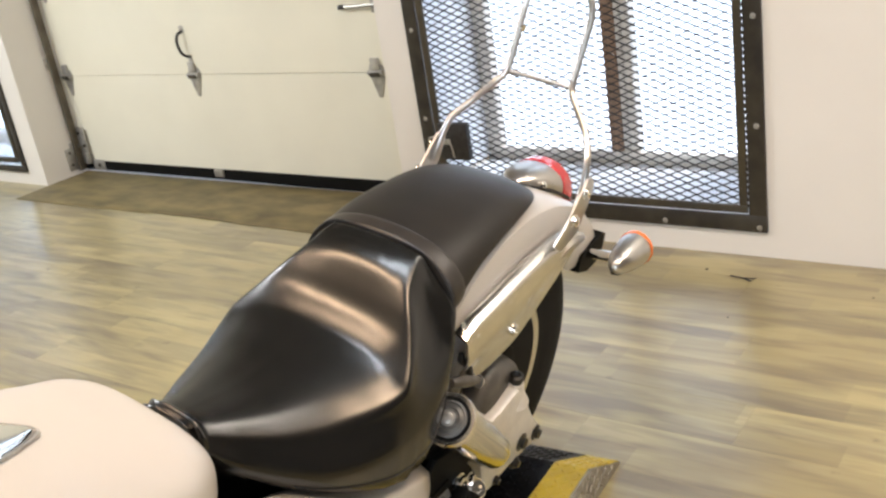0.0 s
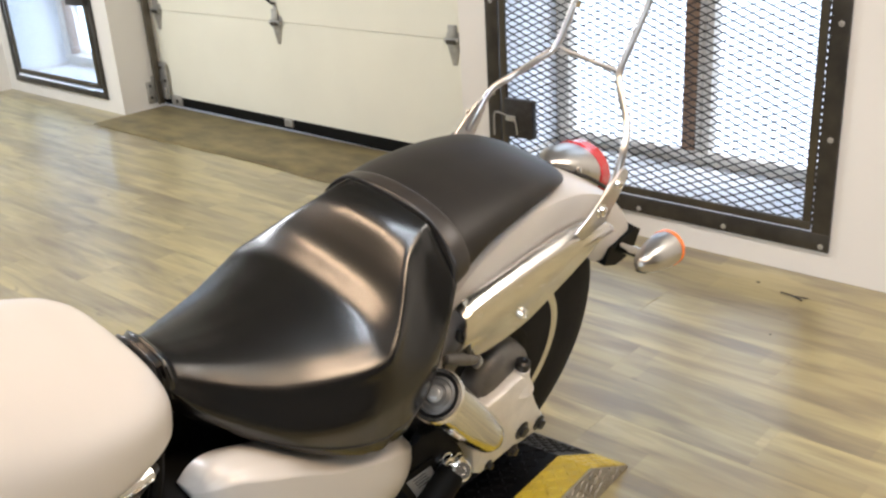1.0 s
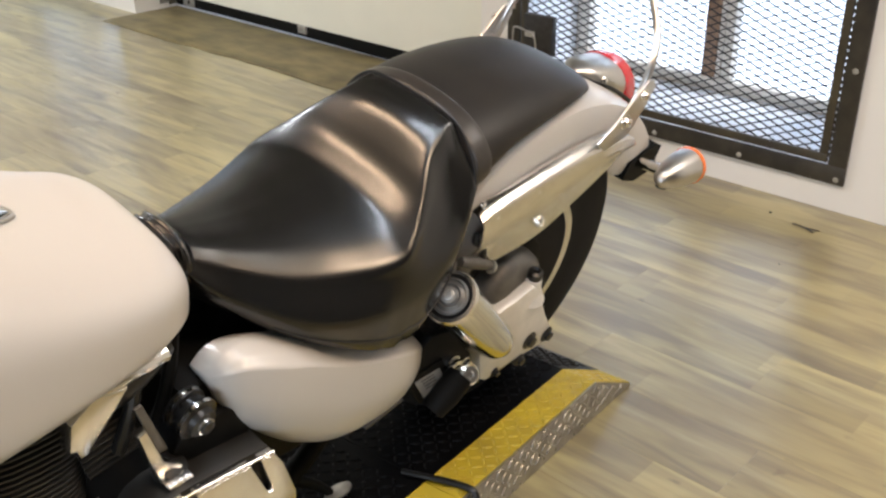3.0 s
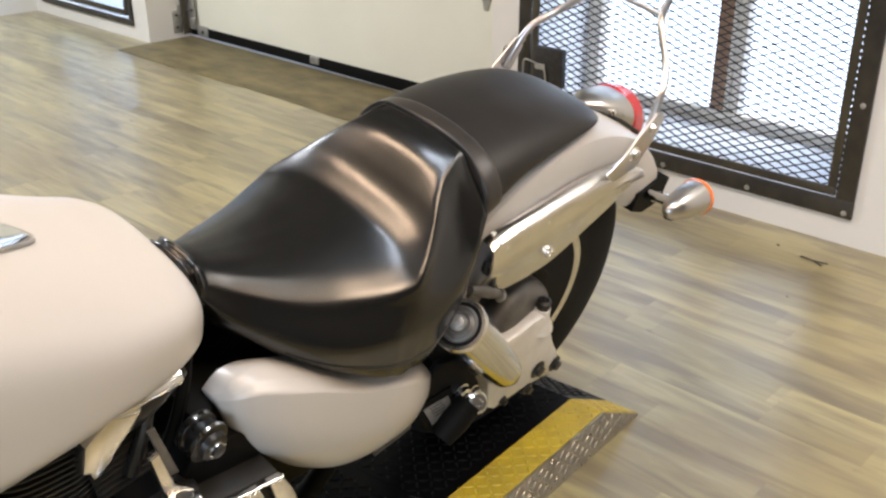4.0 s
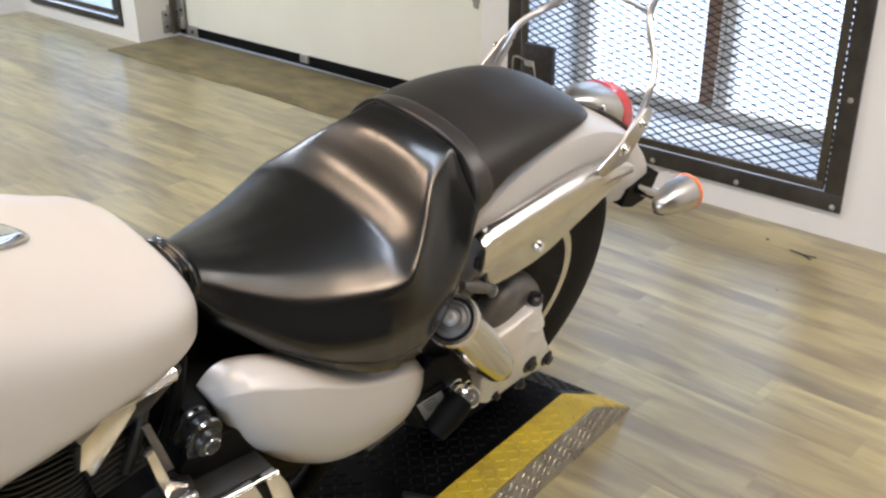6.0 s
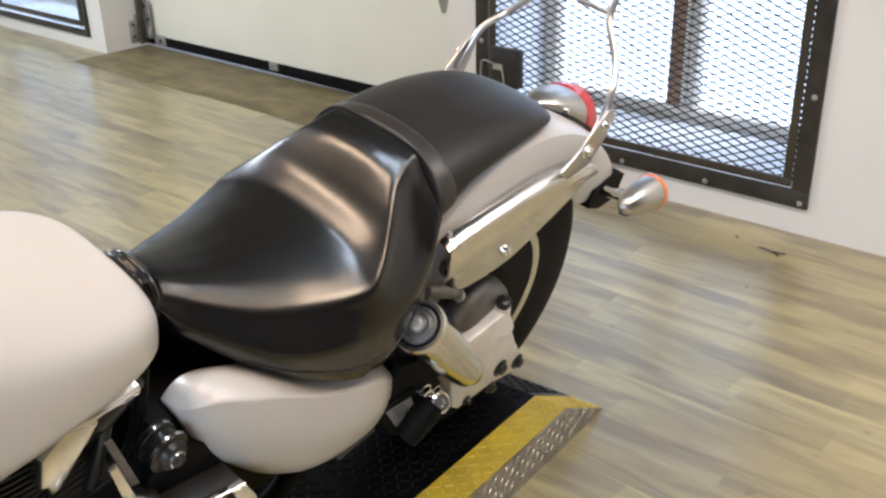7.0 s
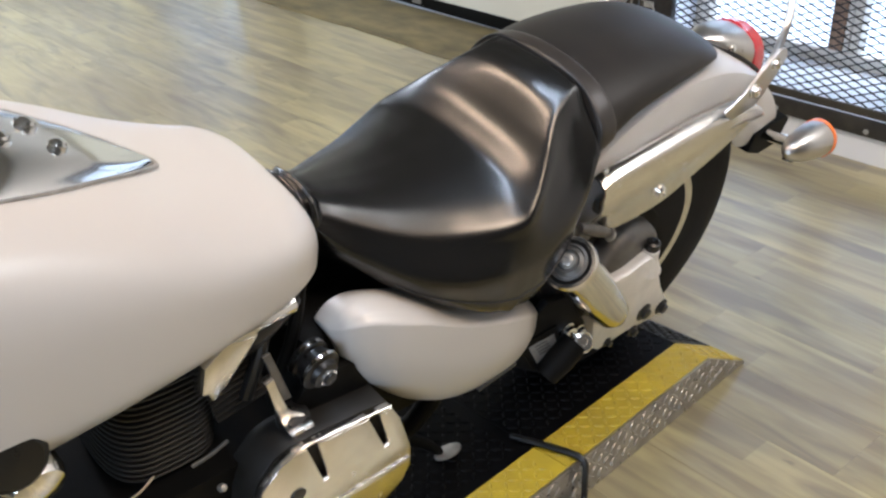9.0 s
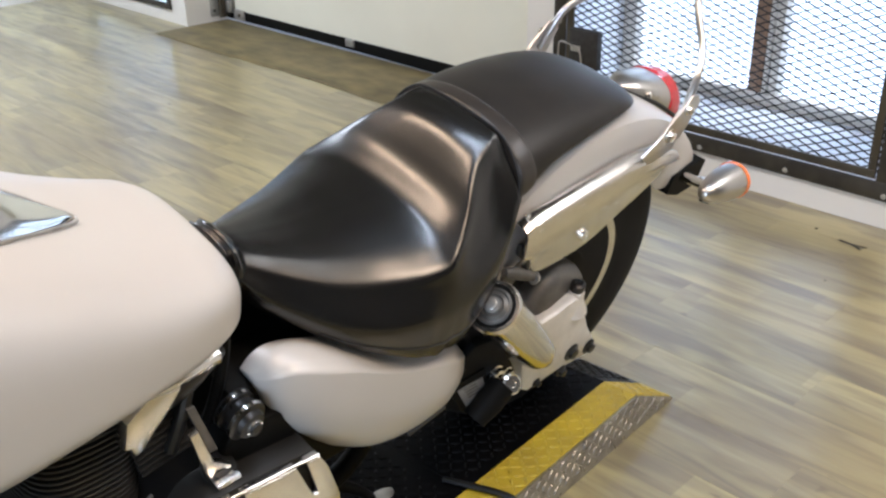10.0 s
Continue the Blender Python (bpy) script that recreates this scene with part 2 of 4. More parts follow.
def curve_through(pts, per=8):
    """Points on a smooth line through pts."""
    p = [Vector((*q, 0)) if len(q) == 2 else Vector(q) for q in pts]
    out = []
    for i in range(len(p) - 1):
        a, b, c, d = p[max(i - 1, 0)], p[i], p[i + 1], p[min(i + 2, len(p) - 1)]
        for k in range(per):
            t = k / per
            out.append(0.5 * (2 * b + (c - a) * t + (2 * a - 5 * b + 4 * c - d) * t * t + (3 * b - a - 3 * c + d) * t ** 3))
    out.append(p[-1])
    return out


def tube(pts, radius, seg=10, per=6, bm=None, smooth=True):
    line = curve_through(pts, per) if smooth else [Vector(p) for p in pts]
    radii = radius if isinstance(radius, (list, tuple)) else None
    rings, side = [], None
    for i, p in enumerate(line):
        d = (line[min(i + 1, len(line) - 1)] - line[max(i - 1, 0)]).normalized()
        if side is None:
            side = d.orthogonal().normalized()
        side = (side - d * side.dot(d)).normalized()
        up = d.cross(side)
        r = radius if radii is None else float(np.interp(i / (len(line) - 1), np.linspace(0, 1, len(radii)), radii))
        rings.append([p + r * (math.cos(a) * side + math.sin(a) * up) for a in (2 * math.pi * k / seg for k in range(seg))])
    return loft(rings, bm=bm)


def lathe(origin, axis, profile, seg=24, bm=None):
    """A turned body: profile holds (distance along the axis, radius)."""
    axis = Vector(axis).normalized()
    u = axis.orthogonal().normalized()
    v = axis.cross(u)
    o = Vector(origin)
    rings = [[o + axis * s + max(r, 0.0002) * (math.cos(a) * u + math.sin(a) * v) for a in (2 * math.pi * k / seg for k in range(seg))] for s, r in profile]
    return loft(rings, bm=bm)


def plate(poly, x0, x1, bevel=0.003, bm=None, axis="x"):
    """A flat piece cut out along poly, in the plane across the axis."""
    bm = bm or bmesh.new()
    at = {"x": lambda a, b, c: (c, a, b), "y": lambda a, b, c: (a, c, b), "z": lambda a, b, c: (a, b, c)}[axis]
    lo = [bm.verts.new(at(a, b, x0)) for a, b in poly]
    hi = [bm.verts.new(at(a, b, x1)) for a, b in poly]
    n = len(poly)
    fs = [bm.faces.new(lo[::-1]), bm.faces.new(hi)] + [bm.faces.new((lo[i], lo[(i + 1) % n], hi[(i + 1) % n], hi[i])) for i in range(n)]
    if bevel:
        bmesh.ops.recalc_face_normals(bm, faces=fs)
        bmesh.ops.bevel(bm, geom=list({e for f in fs[:2] for e in f.edges}), offset=bevel, segments=2, affect="EDGES", profile=0.5)
    return bm


def bolt_mesh(p, axis, r=0.009, h=0.006, bm=None):
    bm = lathe(p, axis, [(0, r * 1.35), (0.0015, r * 1.35), (0.0015, r), (h, r * 0.95), (h + 0.001, r * 0.75), (h + 0.001, r * 0.4), (h - 0.002, r * 0.38)], seg=12, bm=bm)
    return bm


def smooth_table(rows, n):
    """Rows of station numbers, smoothed to n rows."""
    rows = [tuple(r) for r in rows]
    k, out = len(rows), []
    for i in range(n):
        u = i / (n - 1) * (k - 1)
        j = min(int(u), k - 2)
        t = u - j
        a, b, c, d = (np.array(rows[q]) for q in (max(j - 1, 0), j, j + 1, min(j + 2, k - 1)))
        out.append(0.5 * (2 * b + (c - a) * t + (2 * a - 5 * b + 4 * c - d) * t * t + (3 * b - a - 3 * c + d) * t ** 3))
    return out


# ---- the room ----
def wall_sheet(name, x0, x1, z1, y0, y1, holes, mat):
    """A wall along x between y0 and y1 with holes (x0, x1, z0, z1) right through it."""
    xs = sorted({x0, x1, *(h[0] for h in holes), *(h[1] for h in holes)})
    zs = sorted({-0.05, z1, *(h[2] for h in holes), *(h[3] for h in holes)})
    solid = {}
    for i in range(len(xs) - 1):
        for k in range(len(zs) - 1):
            cx, cz = (xs[i] + xs[i + 1]) / 2, (zs[k] + zs[k + 1]) / 2
            solid[i, k] = not any(h[0] < cx < h[1] and h[2] < cz < h[3] for h in holes)
    bm = bmesh.new()
    vs = {}

    def v(x, y, z):
        key = (round(x, 4), round(y, 4), round(z, 4))
        if key not in vs:
            vs[key] = bm.verts.new(key)
        return vs[key]

    for (i, k), s in solid.items():
        if not s:
            continue
        a, b, c, d = xs[i], xs[i + 1], zs[k], zs[k + 1]
        bm.faces.new((v(a, y0, c), v(b, y0, c), v(b, y0, d), v(a, y0, d)))
        bm.faces.new((v(b, y1, c), v(a, y1, c), v(a, y1, d), v(b, y1, d)))
        if not solid.get((i - 1, k), False):
            bm.faces.new((v(a, y1, c), v(a, y0, c), v(a, y0, d), v(a, y1, d)))
        if not solid.get((i + 1, k), False):
            bm.faces.new((v(b, y0, c), v(b, y1, c), v(b, y1, d), v(b, y0, d)))
        if not solid.get((i, k - 1), False):
            bm.faces.new((v(a, y1, c), v(b, y1, c), v(b, y0, c), v(a, y0, c)))
        if not solid.get((i, k + 1), False):
            bm.faces.new((v(a, y0, d), v(b, y0, d), v(b, y1, d), v(a, y1, d)))
    return part(name, bm, mat)


WALL_Y, WALL_BACK = 3.07, 3.58
DOOR_X0, DOOR_X1, DOOR_TOP = -5.08, -2.46, 2.15
GATE_X0, GATE_X1 = -2.315, -0.968
NEAR_HOLE = (GATE_X0 + 0.012, GATE_X1 - 0.052, 0.145, 2.03)
FAR_X0, FAR_X1 = -6.37, -5.228
FAR_HOLE = (FAR_X0 + 0.034, FAR_X1 - 0.034, 0.112, 2.04)
ROOM_X0, ROOM_X1, ROOM_Y0, ROOM_Z = -6.50, 2.9, -3.2, 3.0

tagged(wall_sheet("wall_north", ROOM_X0 - 0.15, ROOM_X1 + 0.15, ROOM_Z, WALL_Y, WALL_BACK, [(DOOR_X0, DOOR_X1, -0.06, DOOR_TOP), NEAR_HOLE, FAR_HOLE], WALL),
       "cream-painted wall with a garage doorway and two barred windows", "wall", kind="structure")
tagged(part("wall_west", boxes(((ROOM_X0 - 0.15, ROOM_Y0, -0.05), (ROOM_X0, WALL_Y, ROOM_Z))), WALL), "plain cream-painted side wall", "wall", kind="structure")
tagged(part("wall_east", boxes(((ROOM_X1, ROOM_Y0, -0.05), (ROOM_X1 + 0.15, WALL_Y, ROOM_Z))), BACKWALL), "plain grey-brown painted side wall", "wall", kind="structure")
# unseen wall; its opening is added for the assumed daylight behind the camera
sy0, sy1 = ROOM_Y0 - 0.15, ROOM_Y0
tagged(part("wall_south", boxes(((ROOM_X0 - 0.15, sy0, -0.05), (ROOM_X1 + 0.15, sy1, 0.93)), ((ROOM_X0 - 0.15, sy0, 2.27), (ROOM_X1 + 0.15, sy1, ROOM_Z)), ((ROOM_X0 - 0.15, sy0, 0.9305), (0.38, sy1, 2.2695)), ((2.62, sy0, 0.9305), (ROOM_X1 + 0.15, sy1, 2.2695))), BACKWALL),
       "plain grey-brown painted back wall with an assumed window opening", "wall", kind="structure")
tagged(part("ceiling", boxes(((ROOM_X0 - 0.15, ROOM_Y0 - 0.15, ROOM_Z), (ROOM_X1 + 0.15, WALL_BACK, ROOM_Z + 0.1))), CEIL), "flat grey-painted ceiling", "ceiling", kind="structure")
floor = tagged(part("floor", boxes(((ROOM_X0 - 0.1, ROOM_Y0 - 0.1, -0.12), (ROOM_X1 + 0.1, WALL_Y + 0.02, -0.006))), PLY),
               "wood-look vinyl plank floor in tan and grey-brown", "floor", kind="structure")
tagged(part("ground", boxes(((-40, WALL_BACK - 0.1, -0.3), (40, 60, -0.10))), SNOW), "pale bright apron outside the building", "ground", kind="structure")
tagged(part("backdrop", boxes(((-30, 40, -1), (30, 40.1, 25))), GLOW), "overexposed white overcast distance outside", "backdrop", kind="structure")

# worn plywood threshold in front of and under the garage door
rnd = random.Random(3)
front = [(x, 2.858 + rnd.uniform(-0.006, 0.006) + 0.012 * math.sin(x * 3)) for x in (DOOR_X0 + 0.02 + 0.12 * i for i in range(21))]
tagged(part("threshold", plate([(DOOR_X0 + 0.012, 2.92)] + front + [(DOOR_X1 - 0.03, 2.93), (DOOR_X1 - 0.012, 2.97), (DOOR_X1 - 0.012, 3.338), (DOOR_X0 + 0.012, 3.338)], 0.0005, 0.0035, 0.0025, axis="z"), PLY),
       "worn brown plywood threshold before the garage door", "threshold", kind="structure")
tagged(part("doorway_floor", boxes(((DOOR_X0 + 0.004, 3.085, -0.2), (DOOR_X1 - 0.004, WALL_BACK, -0.001))), SNOW), "pale concrete under the garage door", "floor", kind="structure")


def garage_door():
    y = 3.35
    d = thing("garage_door", "closed cream sectional garage door with steel hinges and black bottom seal", "garage door", kind="structure")
    x0, x1 = DOOR_X0 + 0.012, DOOR_X1 - 0.012
    z = 0.045
    for i in range(4):
        z1 = z + 0.523
        bm = bmesh.new()
        box(bm, (x0, y, z + 0.0010), (x1, y + 0.045, z1 - 0.0010), 0.0018, segs=1)
        part("panel", bm, DOORP, d)
        z = z1
    seal = [[(x, y + a, b + (0.0 if b > 0.03 else drop)) for a, b in ((-0.010, 0.066), (-0.013, 0.044), (-0.012, 0.012), (0.001, 0.010), (0.003, 0.044), (-0.002, 0.066))] for x, drop in ((x0, 0.002), (-4.6, 0.003), (-3.9, 0.001), (-3.3, -0.006), (x1, -0.008))]
    part("bottom_seal", loft(seal), MATT_SHADE, d, "black rubber bottom seal")

    def hinge(hx, hz):
        h = part("hinge", plate([(-0.028, 0.026), (0.028, 0.026), (0.038, 0.0), (0.026, -0.028), (0.008, -0.085), (-0.008, -0.085), (-0.026, -0.028), (-0.038, 0.0)], -0.004, -0.0005, 0.001, axis="y"), GALV, d, "galvanised steel hinge")
        h.location, h.scale = (hx, y, hz), (1.25, 1.25, 1.3)
        part("hinge_barrel", lathe((-0.032, -0.010, 0), (1, 0, 0), [(0, 0.006), (0, 0.009), (0.064, 0.009), (0.064, 0.006)], 10), GALV, h)
        bm = bmesh.new()
        box(bm, (-0.018, -0.012, 0.004), (0.018, -0.0045, 0.05), 0.002)
        part("hinge_leaf", bm, GALV, h)
        # dark block added where the hinge centre is a shaded hole
        bm = bmesh.new()
        box(bm, (-0.022, -0.0205, -0.012), (0.022, -0.0125, 0.003), 0.002)
        part("hinge_knuckle", bm, STEEL, h, "dark block in place of a shaded hole")
    for hz in (0.568, 1.091, 1.614):
        for hx in (-3.925, -2.735, x0 + 0.06):
            hinge(hx, hz)
    # lift handle above the middle hinge
    hx = -3.945
    h = part("lift_handle", tube([(0.0, -0.004, 0.785), (-0.004, -0.03, 0.775), (-0.006, -0.042, 0.74), (0.004, -0.04, 0.69), (0.016, -0.02, 0.665), (0.018, -0.004, 0.66)], 0.007, 10), BLACK, d, "dark bent grip handle")
    h.location = (hx, y, 0)
    bm = bmesh.new()
    box(bm, (-0.014, -0.004, 0.78), (0.014, -0.0005, 0.815), 0.0015)
    box(bm, (0.004, -0.004, 0.60), (0.030, -0.0005, 0.668), 0.0015)
    g = part("handle_foot", bm, GALV, h)
    # slide lock near the edge of the second panel
    bm = bmesh.new()
    box(bm, (-2.70, y - 0.014, 0.825), (-2.60, y - 0.0005, 0.895), 0.004)
    lock = part("slide_lock", bm, GALV, d, "galvanised slide lock with black knob")
    part("lock_bar", tube([(-2.84, y - 0.022, 0.858), (-2.75, y - 0.020, 0.858), (-2.62, y - 0.018, 0.862)], 0.008, 8), GALV, lock)
    part("lock_knob", lathe((-2.87, y - 0.022, 0.858), (1, 0, 0), [(0, 0.006), (0.004, 0.011), (0.03, 0.011), (0.034, 0.008)], 12), BLACK, lock)
    # bottom lift bracket in the middle and corner brackets
    bm = bmesh.new()
    box(bm, (-3.935, y - 0.026, 0.030), (-3.870, y - 0.0125, 0.070), 0.003)
    part("step_plate", bm, GALV, d, "small galvanised lift bracket")
    for sx in (x0, x1):
        s = 1 if sx == x0 else -1
        bm = bmesh.new()
        box(bm, (min(sx + s * 0.085, sx + s * 0.19), y - 0.020, 0.015), (max(sx + s * 0.085, sx + s * 0.19), y - 0.0125, 0.078), 0.002)
        box(bm, (min(sx + s * 0.005, sx + s * 0.080), y - 0.024, 0.050), (max(sx + s * 0.005, sx + s * 0.080), y - 0.0185, 0.270), 0.002)
        box(bm, (min(sx + s * 0.060, sx + s * 0.080), y - 0.046, 0.055), (max(sx + s * 0.060, sx + s * 0.080), y - 0.0245, 0.120), 0.003)
        c = part("corner_bracket", bm, GALV, d, "galvanised corner bracket")
        for bx, bz in ((0.028, 0.235), (0.056, 0.16), (0.150, 0.046)):
            part("bracket_bolt", bolt_mesh((sx + s * bx, y - 0.024, bz), (0, -1, 0), 0.008, 0.006), STEEL, c)
        part("roller", lathe((sx - s * 0.03, y - 0.03, 0.16), (s, 0, 0), [(0, 0.004), (0, 0.02), (0.012, 0.022), (0.014, 0.006), (0.07, 0.006), (0.07, 0.003)], 14), GALV, c)
    return d


garage_door()


def door_track(x, s):
    t = thing("door_track", "dark steel vertical roller track beside the garage door", "door track", group="garage door tracks", kind="structure")
    y = 3.30
    bm = bmesh.new()
    box(bm, (min(x, x + s * 0.006), y - 0.010, 0.02), (max(x, x + s * 0.006), y + 0.032, 2.12), 0.001)
    box(bm, (min(x, x + s * 0.020), y - 0.016, 0.02), (max(x, x + s * 0.020), y - 0.0105, 2.12), 0.001)
    part("rail", bm, TRACK, t)
    bm = bmesh.new()
    box(bm, (min(x - s * 0.012, x - s * 0.004), 3.232, 0.03), (max(x - s * 0.012, x - s * 0.004), 3.285, 0.16), 0.002)
    foot = part("foot_plate", bm, GALV, t, "galvanised foot plate on the jamb")
    for z in (0.065, 0.135):
        part("foot_bolt", bolt_mesh((x - s * 0.004, 3.255, z), (s, 0, 0), 0.007, 0.006), STEEL, foot)
    for z in (0.12, 0.62, 1.2, 1.8):
        bm = bmesh.new()
        box(bm, (min(x - s * 0.012, x - s * 0.001), y - 0.03, z), (max(x - s * 0.012, x - s * 0.001), y + 0.02, z + 0.07), 0.002)
        part("jamb_bracket", bm, GALV, t)


door_track(DOOR_X0 + 0.014, 1)
door_track(DOOR_X1 - 0.014, -1)


def expanded_metal(x0, x1, z0, z1, y, lw=0.050, sw=0.0305, wire=0.0032, mat=MESH):
    """Diamond mesh between the limits, as flat strands with thickness."""
    verts, faces = [], []
    nx, nz = int((x1 - x0) / lw), int((z1 - z0) / sw)
    lw, sw = (x1 - x0) / nx, (z1 - z0) / nz

    node = lw * 0.09

    def strand(ax, az, bx, bz, wide):
        dx, dz = bx - ax, bz - az
        ln = math.hypot(dx, dz)
        ox, oz = -dz / ln * wide / 2, dx / ln * wide / 2
        k = len(verts)
        for yy in (y - 0.0015, y + 0.0015):
            verts.extend(((ax + ox, yy, az + oz), (bx + ox, yy, bz + oz), (bx - ox, yy, bz - oz), (ax - ox, yy, az - oz)))
        faces.extend(((k, k + 1, k + 2, k + 3), (k + 7, k + 6, k + 5, k + 4), (k, k + 4, k + 5, k + 1), (k + 2, k + 6, k + 7, k + 3)))

    for i in range(nx):
        for k in range(nz):
            cx, cz = x0 + (i + 0.5) * lw, z0 + (k + 0.5) * sw
            for sx in (-1, 1):
                for sz in (-1, 1):
                    strand(cx + sx * lw / 2, cz, cx, cz + sz * sw / 2, wire)
            strand(cx - node, cz + sw / 2, cx + node, cz + sw / 2, wire * 1.5)
            strand(cx - lw / 2 - node, cz, cx - lw / 2 + node, cz, wire * 1.5)
    me = bpy.data.meshes.new("expanded_metal")
    me.from_pydata(verts, [], faces)
    me.materials.append(mat)
    return me


def barred_window(name, x0, x1, z0, z1, rim, label, gap, lip, cell, mat, bolts=True):
    w = thing(name, label, "window", kind="structure")
    yf = WALL_Y - 0.003
    th = 0.012
    # flat steel rim screwed to the wall
    for lo, hi in (((x0, z0), (x1, z0 + rim)), ((x0, z1 - rim), (x1, z1)), ((x0, z0 + rim + 0.0005), (x0 + rim, z1 - rim - 0.0005)), ((x1 - rim, z0 + rim + 0.0005), (x1, z1 - rim - 0.0005))):
        bm = bmesh.new()
        box(bm, (lo[0], yf - th, lo[1]), (hi[0], yf, hi[1]), 0.0015)
        part("window_frame", bm, STEEL, w)
    # inner angle that clamps the mesh, with a thin lit gap before the rim
    g, a = gap, lip
    ix0, ix1, iz0, iz1 = x0 + rim + g, x1 - rim - g, z0 + rim + g, z1 - rim - g
    for lo, hi in (((ix0, iz0), (ix1, iz0 + a)), ((ix0, iz1 - a), (ix1, iz1)), ((ix0, iz0 + a + 0.0005), (ix0 + a, iz1 - a - 0.0005)), ((ix1 - a, iz0 + a + 0.0005), (ix1, iz1 - a - 0.0005))):
        bm = bmesh.new()
        box(bm, (lo[0], yf - 0.010, lo[1]), (hi[0], yf + 0.003, hi[1]), 0.0015)
        part("mesh_frame", bm, BRONZE, w)
    ob = new("expanded_metal", expanded_metal(ix0 + a - 0.004, ix1 - a + 0.004, iz0 + a - 0.004, iz1 - a + 0.004, yf + 0.006, *cell, mat))
    ob.parent = w
    tagged(ob, "diamond expanded-metal mesh", kind="stuff")
    # tabs that bridge the gap
    bm = bmesh.new()
    z = iz0 + 0.02
    while z < iz1:
        box(bm, (x1 - rim - g - 0.0005, yf - 0.006, z), (x1 - rim + 0.0005, yf - 0.002, z + 0.012))
        z += 0.021
    tagged(part("tab_strip", bm, STEEL, w), kind="stuff")
    # bolts round the rim
    spots = []
    z = z0 + rim / 2 - 0.012
    while z < z1:
        spots += [(x0 + rim / 2, z), (x1 - rim / 2 + 0.004, z)]
        z += 0.345
    k = max(2, int(round((x1 - x0) / 0.335)))
    spots += [(x0 + rim / 2 + (x1 - x0 - rim) * i / k, z0 + rim / 2 - 0.012) for i in range(1, k)]
    bm0 = bolt_mesh((0, 0, 0), (0, -1, 0), 0.0068, 0.004)
    me = mesh_of("bolt", bm0, BOLT)
    for bx, bz in spots if bolts else ():
        b = new("bolt", me)
        b.parent, b.location = w, (bx, yf - th, bz)
    return w


barred_window("window_1", GATE_X0, GATE_X1, 0.092, 2.08, 0.058, "tall window behind dark bolted diamond-mesh security frame", 0.006, 0.026, (0.060, 0.0262, 0.0042), MESH)
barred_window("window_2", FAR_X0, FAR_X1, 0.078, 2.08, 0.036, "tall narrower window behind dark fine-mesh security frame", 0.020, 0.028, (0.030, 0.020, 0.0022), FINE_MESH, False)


def lock_box(x0, x1, z0, z1):
    t = thing("lock_box", "dark steel lock box on the window security frame", "lock", group="window lock boxes")
    y1 = WALL_Y - 0.0135
    bm = bmesh.new()
    box(bm, (x0, y1 - 0.03, z0), (x1, y1, z1), 0.003)
    part("case", bm, MESH, t)
    bm = bmesh.new()
    box(bm, (x0 + 0.01, y1 - 0.036, (z0 + z1) / 2 - 0.01), (x0 + 0.055, y1 - 0.0305, (z0 + z1) / 2 + 0.012), 0.002)
    part("latch", bm, BOLT, t, "bright zinc latch")
    return t


near_lock = lock_box(-2.215, -2.085, 0.30, 0.445)
part("wire_loop", tube([(-2.262, 3.022, 0.300), (-2.258, 3.018, 0.370), (-2.246, 3.016, 0.392), (-2.200, 3.016, 0.386), (-2.160, 3.018, 0.370), (-2.151, 3.022, 0.313)], 0.0035, 8), GALV, near_lock, "bent steel wire loop")
lock_box(-5.45, -5.245, 0.62, 0.79)


def glazing(name, hole, posts, label, y0, rail):
    x0, x1, z0, z1 = hole
    w = thing(name, label, "window", kind="structure")
    y1 = y0 + 0.05
    e = 0.004
    part("window_sill", boxes(((x0 + e, 3.10, z0 + 0.001), (x1 - e, y1 + 0.03, z0 + 0.006)), bevel=0.001), SILL, w, "white painted deep sill")
    for a, b in ((x0 + 0.0015, x0 + 0.0038), (x1 - 0.0038, x1 - 0.0015)):
        part("jamb_lining", boxes(((a, 3.075, z0 + 0.021), (b, y0 + 0.06, z1 - 0.002))), SILL, w, "white painted deep jamb")
    part("bottom_rail", boxes(((x0 + e, y0, z0 + 0.0065), (x1 - e, y1, z0 + rail)), bevel=0.004), ALU, w, "grey bottom rail")
    part("rail_lip", boxes(((x0 + e, y0 - 0.02, z0 + rail - 0.018), (x1 - e, y0 - 0.0005, z0 + rail + 0.006)), bevel=0.003), ALU, w)
    part("top_rail", boxes(((x0 + e, y0, z1 - 0.08), (x1 - e, y1, z1 - e)), bevel=0.004), ALU, w)
    for px, pw, mat, lab in posts:
        part("post", boxes(((px, y0 - 0.012, z0 + rail + 0.0065), (px + pw, y1 - 0.001, z1 - 0.081)), bevel=0.004), mat, w, lab)
    pane = part("pane", boxes(((x0 + 0.01, y0 + 0.023, z0 + rail + 0.001), (x1 - 0.01, y0 + 0.027, z1 - 0.085))), GLASS, w)
    pane.visible_shadow = False
    return w


glazing("window_3", NEAR_HOLE, [(-2.296, 0.062, ALU, "grey window post"), (-1.715, 0.054, WOOD, "brown wooden post"), (-1.658, 0.020, ALU, "grey stop bead"), (-1.632, 0.034, ALU, "grey window post"), (-1.065, 0.03, ALU, "grey window post")],
        "glazed window with grey rails and one brown wooden post", 3.49, 0.055)
glazing("window_4", FAR_HOLE, [(-6.331, 0.075, ALU, "grey window post"), (-6.252, 0.026, WOOD, "brown stop bead"), (-5.35, 0.05, ALU, "grey window post")], "glazed window with grey rails behind a deep white jamb", 3.42, 0.072)


# ---- the ramp ----
RAMP_X0, RAMP_X1, RAMP_Z = -1.52, -0.907, 0.095
SEAM_Y, BREAK_Y, RAMP_END = 1.205, 1.675, 1.838
BAND = 0.084


